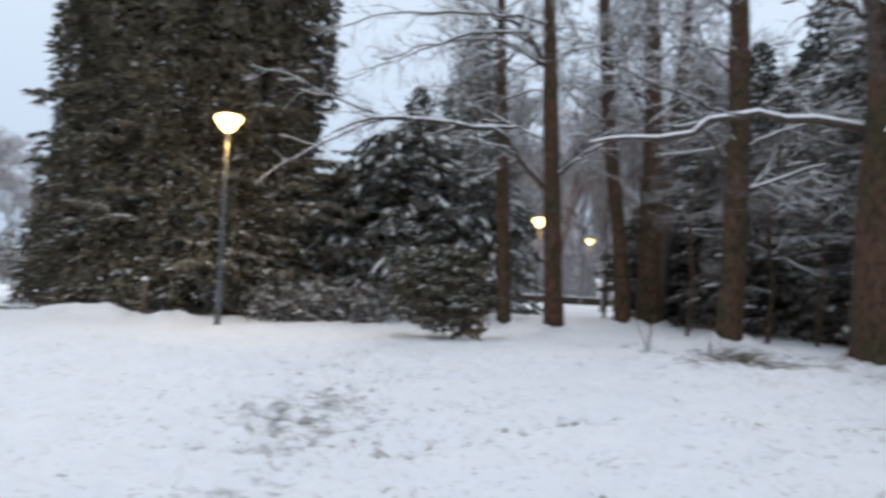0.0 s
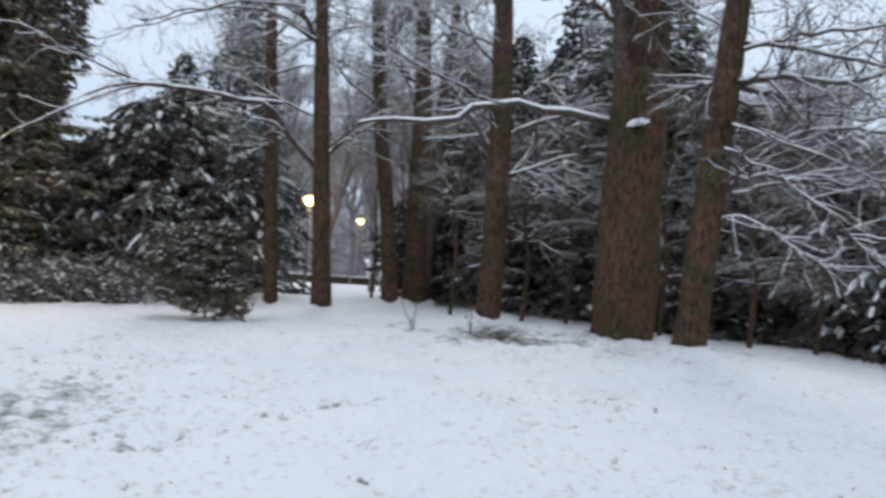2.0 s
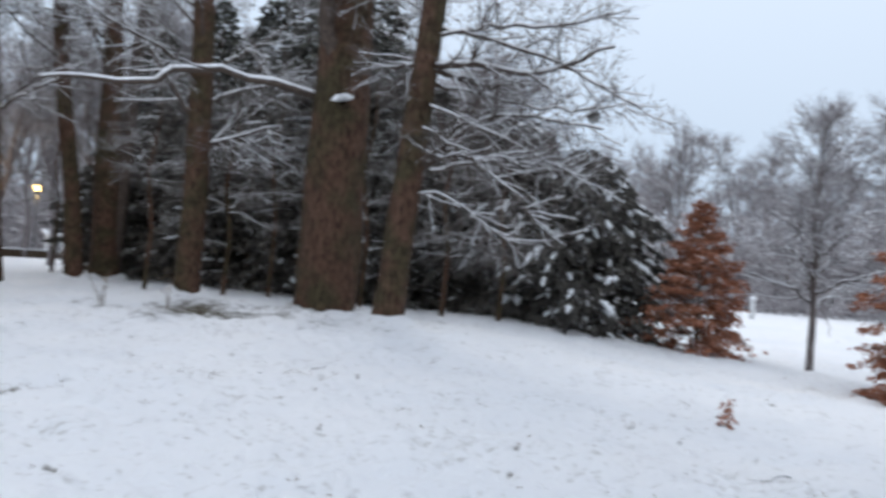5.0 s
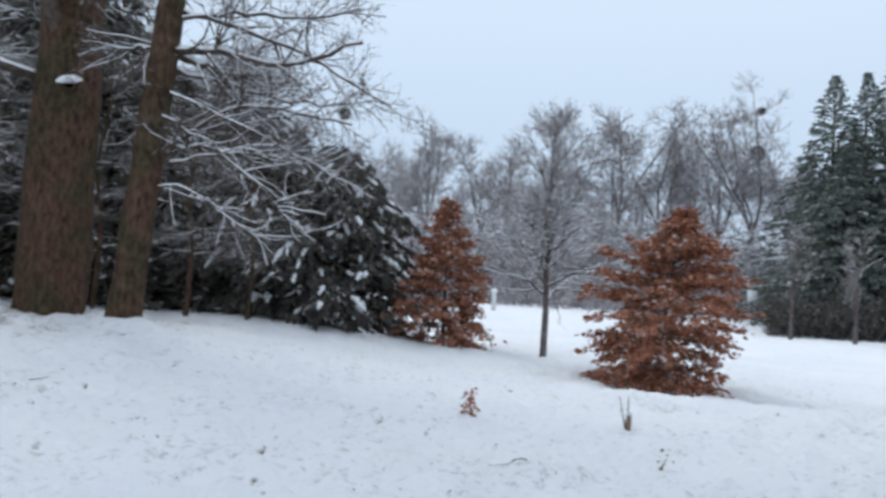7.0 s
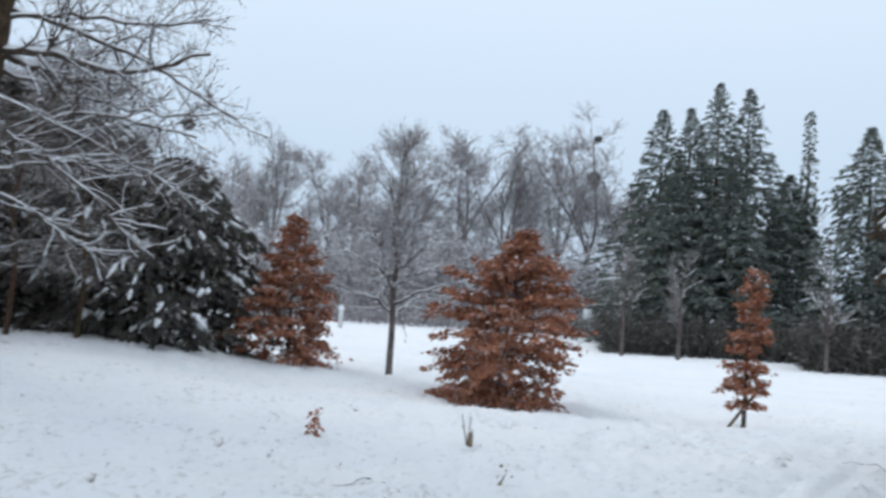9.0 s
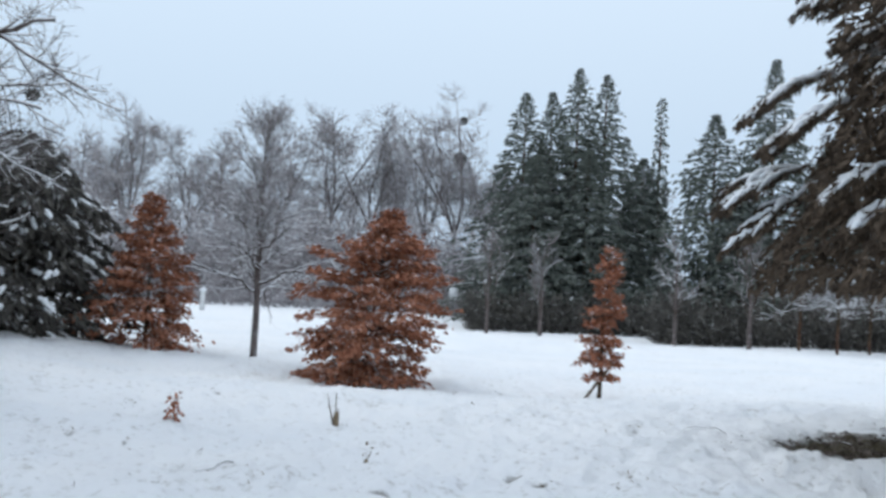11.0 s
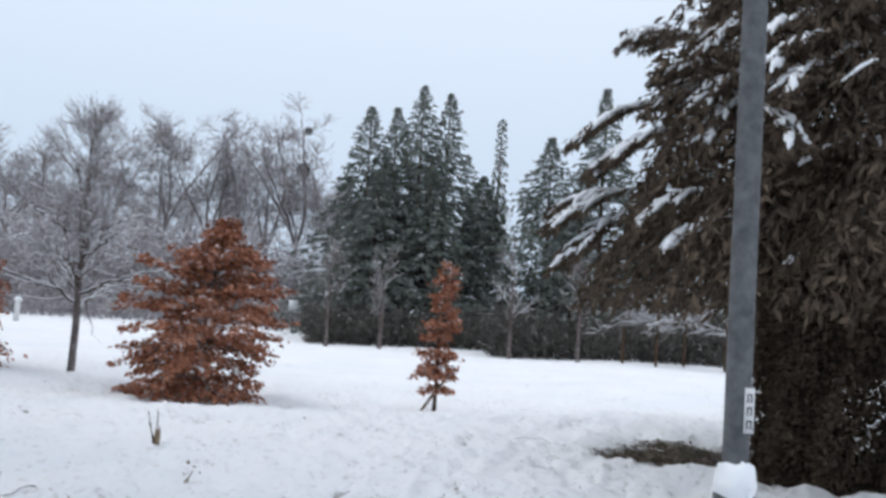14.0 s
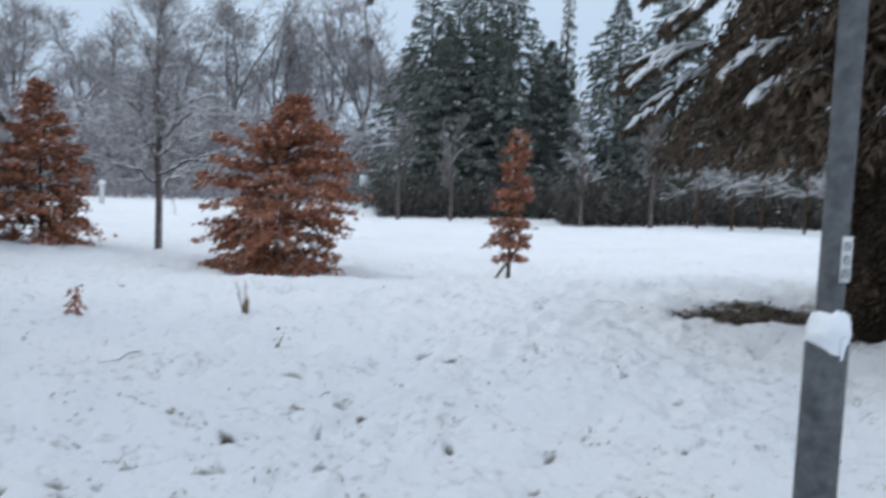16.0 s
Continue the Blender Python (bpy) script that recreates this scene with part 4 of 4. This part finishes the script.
# ---- young bare trees on the field ----
b = spot(60.9, 21)
bare_tree("young_bare_tree", b, [(0, 0, -0.2), (0.02, 0, 1.2), (0, 0.02, 2.2), (-0.03, 0, 3.2), (-0.06, 0, 4.4), (-0.06, 0, 5.5)], [0.085, 0.075, 0.065, 0.045, 0.025, 0.012],
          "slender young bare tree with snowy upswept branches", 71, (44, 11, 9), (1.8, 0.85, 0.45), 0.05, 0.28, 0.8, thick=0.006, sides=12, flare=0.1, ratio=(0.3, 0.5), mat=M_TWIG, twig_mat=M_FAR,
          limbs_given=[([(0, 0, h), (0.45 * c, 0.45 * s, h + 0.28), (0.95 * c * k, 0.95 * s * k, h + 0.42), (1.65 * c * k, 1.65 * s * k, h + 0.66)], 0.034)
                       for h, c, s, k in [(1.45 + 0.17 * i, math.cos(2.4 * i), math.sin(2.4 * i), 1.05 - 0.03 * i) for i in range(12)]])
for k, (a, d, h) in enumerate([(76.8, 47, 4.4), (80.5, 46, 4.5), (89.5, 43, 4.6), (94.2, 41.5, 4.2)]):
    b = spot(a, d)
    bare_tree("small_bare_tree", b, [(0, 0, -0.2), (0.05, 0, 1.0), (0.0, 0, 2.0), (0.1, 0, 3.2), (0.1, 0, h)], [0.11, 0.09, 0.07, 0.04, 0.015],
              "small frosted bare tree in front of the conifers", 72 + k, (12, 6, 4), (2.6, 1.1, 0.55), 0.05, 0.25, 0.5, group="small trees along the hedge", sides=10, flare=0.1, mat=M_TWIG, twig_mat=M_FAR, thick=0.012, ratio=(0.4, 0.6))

# ---- far woods ----
def far_tree(seed, height, label, leaders=4):
    """A tall forest tree: a clean stem that forks into steep leaders, each with a rounded spray of twigs."""
    r = np.random.default_rng(seed)
    ob = thing("far_bare_tree", (0, 0, 0), label, "tree", "far bare wood")
    fork = height * r.uniform(0.3, 0.38)
    bend = r.normal(size=4) * 0.35
    t, limbs, twigs, wood, spray = Soup(), [], [], Soup(), Soup()
    top = np.array([bend[2], bend[3], fork])
    trunk_mesh(t, [(0, 0, -0.3), (bend[0], bend[1], fork * 0.5), tuple(top)], [0.3, 0.25, 0.2], r, 8, 0.05, 0.15)
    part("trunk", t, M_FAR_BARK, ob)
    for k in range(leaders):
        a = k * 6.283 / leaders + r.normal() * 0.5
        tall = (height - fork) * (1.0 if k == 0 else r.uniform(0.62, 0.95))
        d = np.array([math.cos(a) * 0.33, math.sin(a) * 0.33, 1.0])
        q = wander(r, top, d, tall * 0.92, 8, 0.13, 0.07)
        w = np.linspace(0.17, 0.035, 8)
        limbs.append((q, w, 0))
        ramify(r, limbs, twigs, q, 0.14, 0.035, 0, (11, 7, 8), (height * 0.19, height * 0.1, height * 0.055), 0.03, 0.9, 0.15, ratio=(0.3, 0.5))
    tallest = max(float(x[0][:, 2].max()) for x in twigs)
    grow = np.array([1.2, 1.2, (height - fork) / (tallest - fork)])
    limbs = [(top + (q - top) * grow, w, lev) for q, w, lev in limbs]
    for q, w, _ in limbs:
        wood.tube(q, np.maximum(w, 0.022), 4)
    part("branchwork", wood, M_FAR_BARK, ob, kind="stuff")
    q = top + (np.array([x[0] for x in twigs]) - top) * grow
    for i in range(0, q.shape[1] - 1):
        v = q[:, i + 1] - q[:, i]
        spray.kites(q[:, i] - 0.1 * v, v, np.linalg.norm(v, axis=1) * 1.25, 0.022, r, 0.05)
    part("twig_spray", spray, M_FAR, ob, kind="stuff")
    return ob


crown_tree = far_tree(88, 21.8, "tall spreading bare tree with mistletoe in its crown", 4)
crown_tree.location = spot(74.1, 80)
FARS = [far_tree(80 + k, h, "tall frosted bare tree in the far wood, haze in its pale colour") for k, h in enumerate((19, 19.5, 18, 18.5))]
places = [(50.6, 88, 0.9), (52.6, 86, 0.97), (56, 90, 0.94), (58.5, 84, 0.88), (62.3, 86, 1.0), (65.6, 82, 1.03), (68.2, 86, 1.05), (70.3, 90, 1.05), (76.7, 84, 0.95), (71.9, 83, 1.0), (77.3, 79, 0.8),
          (47, 80, 0.8), (60.4, 92, 0.75), (66.9, 94, 0.7), (54.8, 98, 0.72), (71.5, 97, 0.7), (79, 90, 0.9), (87, 88, 0.8),
          (8, 45, 0.72), (11, 52, 0.8), (13.5, 44, 0.75), (16.5, 40, 0.72), (20, 42, 0.75), (23, 44, 0.72), (27, 38, 0.7), (31, 36, 0.68), (35, 40, 0.7), (38.5, 36, 0.62), (5, 55, 0.8), (-5, 60, 0.65), (-1, 66, 0.75),
          (49, 75, 0.75), (50, 100, 0.75), (57.9, 100, 0.75), (63.8, 98, 0.76), (69.4, 101, 0.75), (77.2, 96, 0.8), (64.4, 77, 0.55), (59, 76, 0.55), (69.5, 75, 0.5), (55, 76, 0.52),
          (5.5, 92, 0.8), (8, 88, 0.75), (10.5, 95, 0.85), (12.5, 86, 0.7), (7, 105, 0.9), (3, 80, 0.7), (15, 60, 0.7), (29, 48, 0.75), (22, 50, 0.8),
          (3.5, 46, 0.75), (9.5, 60, 0.8), (14.5, 50, 0.8), (17.5, 46, 0.78), (21, 58, 0.9), (27, 50, 0.85), (32, 45, 0.75), (37, 47, 0.75),
          (18, 55, 0.9), (25, 56, 0.9), (33, 52, 0.85), (-29, 62, 0.55), (-30.5, 70, 0.6), (-32, 66, 0.6), (-35, 70, 0.65), (-27, 80, 0.6), (-28, 58, 0.4), (41.5, 42, 0.6)]
for k, (a, d, s) in enumerate(places):
    q = spot(a, d)
    m = pose(*q, 0, 0, 67 * k) @ Matrix.Scale(s, 4)
    if k < len(FARS):
        FARS[k].matrix_basis = m
    else:
        o = copy_thing(FARS[k % len(FARS)], pose(*q, 0, 0, 67 * k))
        o.scale = (s,) * 3


def thicket(name, spans, label, seed, mat, stem_mat=None):
    """Brush along the edge of the field: many thin upright stems and short sprays."""
    r = np.random.default_rng(seed)
    s = Soup()
    for a0, a1, d, deep, h, n in spans:
        for _ in range(n):
            a, dd = r.uniform(a0, a1), d + r.uniform(0, deep)
            p = np.array([*polar(a, dd), 0.0])
            p[2] = float(land(p[0], p[1])) - 0.1
            hh = h * r.uniform(0.35, 1.0)
            q = wander(r, p, np.array([r.normal() * 0.35, r.normal() * 0.35, 1.0]), hh, 5, 0.18, 0.0)
            s.tube(q, np.linspace(0.03, 0.008, 5), 3)
            m = 9
            i = r.integers(1, 5, m)
            s.kites(q[i] + r.normal(size=(m, 3)) * 0.12, r.normal(size=(m, 3)) + (0, 0, 0.4), 0.24 * hh * r.uniform(0.5, 1.2, m), 0.06, r)
    return tagged(new(name, s.mesh(name, mat, False)), label, "thicket", kind="stuff")


# the M_FAR brush has the haze of distance in its base colour
thicket("far_brush", [(46, 77, 68, 14, 8.0, 3000), (46, 77, 62, 5, 2.6, 700)], "frosted brush along the far edge of the field, coloured grey for haze", 91, M_FAR)
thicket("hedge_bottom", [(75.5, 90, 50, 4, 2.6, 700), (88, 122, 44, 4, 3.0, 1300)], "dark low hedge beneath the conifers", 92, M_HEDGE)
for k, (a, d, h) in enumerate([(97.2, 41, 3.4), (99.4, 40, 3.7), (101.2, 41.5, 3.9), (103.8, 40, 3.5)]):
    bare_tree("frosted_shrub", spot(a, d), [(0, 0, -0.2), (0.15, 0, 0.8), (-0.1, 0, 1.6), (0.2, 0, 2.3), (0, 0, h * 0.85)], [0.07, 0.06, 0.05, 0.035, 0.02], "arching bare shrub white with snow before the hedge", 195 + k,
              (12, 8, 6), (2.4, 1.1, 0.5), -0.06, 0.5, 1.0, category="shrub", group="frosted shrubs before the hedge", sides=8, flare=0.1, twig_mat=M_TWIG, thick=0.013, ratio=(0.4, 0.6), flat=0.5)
thicket("wood_brush", [(12.5, 45, 33, 16, 4.5, 1300), (-4, 3.5, 40, 14, 3.0, 300), (0, 15, 80, 12, 8.5, 900)], "frosted undergrowth between the trunks, coloured pale for haze", 93, M_FAR)
thicket("snowy_shrubs", [(-13.0, -4.0, 23.2, 1.6, 1.3, 330), (-40, -26, 45, 20, 3.5, 500)], "low shrubs bowed with snow", 94, M_SHRUB)


# ---- small things ----
def post_details():
    at = spot(105.4, 3.25)
    face = Matrix.Rotation(radians(-105.4 + 14), 3, "Z")
    plate, ink = Soup(), Soup()
    box(plate, (0.012, -0.0495, 1.27), (0.046, -0.0465, 1.43), face)
    ob = part("plate", plate, M_PLATE, near_lamp, "white plate with dark bars")
    for k in range(3):
        mark = Soup()
        z = 1.285 + 0.047 * k
        for lo, hi in (((0.02, z), (0.024, z + 0.03)), ((0.034, z), (0.038, z + 0.03)), ((0.0242, z + 0.026), (0.0338, z + 0.03))):
            box(mark, (lo[0], -0.0525, lo[1]), (hi[0], -0.0502, hi[1]), face)
        part("mark", mark, M_INK, ob)
    cap = Soup()
    r = np.random.default_rng(5)
    w = np.arange(14) * 2 * np.pi / 14
    drip_at = face @ Vector((0.02, -0.078, 0))
    drip_turn = math.atan2(drip_at.y, drip_at.x)
    rings = []
    for rad, z in ((0.07, 1.055), (0.079, 1.065), (0.077, 1.09), (0.069, 1.12), (0.058, 1.145), (0.036, 1.155)):
        rings.append([((rad + r.normal() * 0.005) * math.cos(a) - 0.01, (rad + r.normal() * 0.005) * math.sin(a), z + 0.014 * math.cos(a - 3.6) - (0.05 * max(0, math.cos(a - drip_turn)) ** 3 if z < 1.06 else 0) + r.normal() * 0.006) for a in w])
    i, j = np.meshgrid(np.arange(5), np.arange(14), indexing="ij")
    q = (j + 1) % 14
    cap.add(rings, np.stack([i * 14 + j, i * 14 + q, (i + 1) * 14 + q, (i + 1) * 14 + j], -1).reshape(-1, 4))
    part("snow_cap", cap, M_SNOW, near_lamp, "lump of snow on the collar")
    drip = Soup()
    drip.tube([face @ Vector((0.03, -0.078, 1.08)), face @ Vector((0.032, -0.081, 1.04)), face @ Vector((0.031, -0.082, 1.0))], [0.014, 0.009, 0.004], 6)
    part("snow_streak", drip, M_SNOW, near_lamp)


post_details()


def far_sign():
    at = spot(74.4, 58)
    ob = thing("path_sign", at, "small pale sign on a post at the field's edge", "sign")
    p, s = Soup(), Soup()
    lathe(p, [(0.05, -0.2), (0.05, 2.3), (0.0, 2.3)], 8)
    part("post", p, M_POST, ob)
    face = Matrix.Rotation(radians(-74.4), 3, "Z")
    box(s, (-0.3, -0.09, 1.45), (0.3, -0.05, 2.25), face)
    part("panel", s, M_PLATE, ob)


far_sign()


def weed(name, at, height, label, seed, leaves, leaf, tilt=0.1, sticks=1, tube=False):
    r = np.random.default_rng(seed)
    ob = thing(name, at, label, "plant")
    s, lv = Soup(), Soup()
    for k in range(sticks):
        q = wander(r, np.array([r.normal() * 0.03, r.normal() * 0.03, -0.05]), np.array([r.normal() * tilt, r.normal() * tilt, 1.0]), height * r.uniform(0.6, 1.05), 6, 0.06, 0.0)
        s.tube(q, np.linspace(0.012, 0.004, 6), 5)
        if leaves:
            i = r.integers(1, 6, leaves)
            lv.kites(q[i] + r.normal(size=(leaves, 3)) * 0.04, r.normal(size=(leaves, 3)) + (0, 0, -0.2), leaf * r.uniform(0.6, 1.3, leaves), leaf * 0.35, r)
    part("stem", s, M_WOOD, ob)
    if leaves:
        part("leaf_mass", lv, M_OAK if name == "brown_seedling" else M_WEED, ob, smooth=False, kind="stuff")
    if tube:
        g = Soup()
        lathe(g, [(0.028, -0.05), (0.03, 0.1), (0.026, 0.19), (0.02, 0.185), (0.024, 0.0)], 12)
        part("tree_guard", g, M_WEED, ob, "pale brown guard tube")
    return ob


weed("brown_seedling", spot(55.8, 9.6), 0.4, "small brown leafy seedling poking out of snow", 101, 70, 0.06, 0.08, 1)
weed("guarded_seedling", spot(66.7, 9.6), 0.46, "thin seedling stick in a short guard tube", 102, 0, 0.05, 0.2, 3, True)
weed("green_sprig", spot(68.3, 7.9), 0.16, "small green-brown sprig in the snow", 103, 5, 0.06, 0.5, 1)
weed("green_sprig", spot(69.8, 8.3), 0.12, "tiny dead sprig in the snow", 104, 3, 0.04, 0.4, 1)
weed("dead_weed", spot(2.0, 18.6), 0.5, "pale dead weeds beside the small fir", 105, 26, 0.12, 0.35, 5)
weed("snowy_sapling", spot(14.0, 17.5), 0.9, "thin dead weed stalks in the snow", 106, 4, 0.06, 0.25, 3)
weed("snowy_sapling", spot(18.0, 16.0), 0.8, "thin dead weed stalks near the trunks", 107, 4, 0.06, 0.25, 3)


def tufts():
    """Grass blades that poke out of the thin snow."""
    r = np.random.default_rng(9)
    s = Soup()
    for px, py, size, turn, deep in PRINTS:
        if deep < 0.5:
            continue
        m = r.integers(5, 13)
        x, y = px + r.normal(size=m) * size * 0.8, py + r.normal(size=m) * size * 0.8
        z, _ = ground_shape(x, y)
        s.kites(np.stack([x, y, z - 0.01], 1), r.normal(size=(m, 3)) * np.array([1, 1, 0.5]) + (0, 0, 0.25), 0.045 * r.uniform(0.5, 1.3, m), 0.006, r)
    tagged(new("grass_tufts", s.mesh("grass_tufts", M_WEED, False)), "withered grass blades poking through thin snow", "grass", kind="stuff")


tufts()


def mistletoe(az, el, d, size, seed):
    r = np.random.default_rng(seed)
    ob = thing("mistletoe_clump", aim(az, el, d), "dark round mistletoe clump high in a bare tree", "plant", "clumps in the far trees")
    s = Soup()
    n = 500
    d0 = r.normal(size=(n, 3))
    d0 /= np.linalg.norm(d0, axis=1)[:, None]
    s.kites(d0 * size * r.random(n)[:, None] ** 0.5, d0 + r.normal(size=(n, 3)) * 0.5, size * 0.45, size * 0.09, r)
    part("twig_ball", s, M_YEW, ob, smooth=False, kind="stuff")


for k, (a, e, d, s) in enumerate([(74.35, 8.5, 79.5, 0.6), (74.5, 11.2, 79.5, 0.35), (46.3, 10.1, 40, 0.26)]):
    mistletoe(a, e, d, s, 110 + k)


def marker_post(az, d, height, width, label):
    at = spot(az, d)
    ob = thing("marker_post", at, label, "post")
    s = Soup()
    face = Matrix.Rotation(radians(-az), 3, "Z")
    box(s, (-width / 2, -width / 2, -0.2), (width / 2, width / 2, height), face)
    part("shaft", s, M_PLATE if width > 0.2 else M_WOOD, ob)
    cap = Soup()
    lathe(cap, [(width * 0.75, height), (width * 0.7, height + width * 0.4), (width * 0.3, height + width * 0.8), (0.0, height + width * 0.85)], 10)
    part("snow_cap", cap, M_SNOW, ob)


marker_post(57.4, 54, 1.2, 0.3, "pale marker post with snow cap at the field's edge")
marker_post(-20.3, 24.2, 0.95, 0.12, "short pale post under the cypress")


def park_shed():
    at = spot(11.3, 78)
    ob = thing("park_shed", at, "small pale shed with a snowy roof far down the path", "shed")
    face = Matrix.Rotation(radians(-11.3), 3, "Z")
    w, roof, door = Soup(), Soup(), Soup()
    box(w, (-0.9, -0.7, -0.3), (0.9, 0.7, 1.5), face)
    part("wall", w, M_PLATE, ob)
    v = [tuple(face @ Vector(p)) for p in ((-1.1, -0.9, 1.48), (1.1, -0.9, 1.48), (1.1, 0, 1.95), (-1.1, 0, 1.95), (-1.1, 0.9, 1.48), (1.1, 0.9, 1.48))]
    roof.add(v, [(0, 1, 2, 3), (3, 2, 5, 4), (0, 3, 4, 4), (1, 5, 2, 2)][:2])
    part("roof", roof, M_SNOW, ob)
    box(door, (-0.3, -0.73, 0.0), (0.3, -0.703, 1.3), face)
    part("door", door, M_POST, ob)


park_shed()


def low_wall():
    ob = thing("low_wall", spot(9.0, 60), "low dark stone wall capped with snow beyond the trunks", "wall")
    s, c = Soup(), Soup()
    face = Matrix.Rotation(radians(-9.0), 3, "Z")
    box(s, (-6.5, -0.2, -0.4), (3.4, 0.2, 0.5), face)
    part("masonry", s, M_OLD_BARK, ob)
    box(c, (-6.55, -0.24, 0.503), (3.45, 0.24, 0.58), face)
    part("snow_cap", c, M_SNOW, ob)


low_wall()


def leaf_litter():
    r = np.random.default_rng(12)
    s = Soup()
    n = 5200
    a, d = r.uniform(96, 118, n), 10.6 + r.normal(size=n) * 0.8
    x, y = d * np.sin(np.radians(a)), d * np.cos(np.radians(a))
    z, bare = ground_shape(x, y)
    k = bare > 0.55
    m = int(k.sum())
    s.kites(np.stack([x, y, z + 0.006], 1)[k], r.normal(size=(m, 3)) * np.array([1, 1, 0.12]), 0.045 * r.uniform(0.5, 1.3, m), 0.022, r)
    tagged(new("leaf_litter", s.mesh("leaf_litter", M_LITTER, False)), "dead brown leaves on bare soil under the cypress", "leaves", kind="stuff")


leaf_litter()


def fallen_twig(az, d, length, turn, seed):
    r = np.random.default_rng(seed)
    at = spot(az, d)
    ob = thing("fallen_twig", at, "thin dark fallen twig lying on the snow", "twig", "twigs fallen on the lawn")
    s = Soup()
    v = np.array([math.cos(turn), math.sin(turn), 0.0])
    q = wander(r, -v * length / 2 + (0, 0, 0.03), v, length, 7, 0.12, 0.0)
    x, y = q[:, 0] + at[0], q[:, 1] + at[1]
    z, _ = ground_shape(x, y)
    q[:, 2] = z - at[2] + 0.012
    s.tube(q, np.linspace(0.009, 0.004, 7), 5)
    part("stem", s, M_BRANCH, ob)


for k, (a, d, l, t) in enumerate([(92.2, -8.5, 0.7, 1.2), (99.9, -8.2, 0.3, 0.4), (58.6, -12.3, 0.35, 2.2), (72.3, -15.2, 0.3, 2.6), (25.1, -9.4, 0.5, 0.3), (28.2, -9.0, 0.3, 0.2)]):
    fallen_twig(a, EYE / math.tan(radians(-d)), l, t, 140 + k)
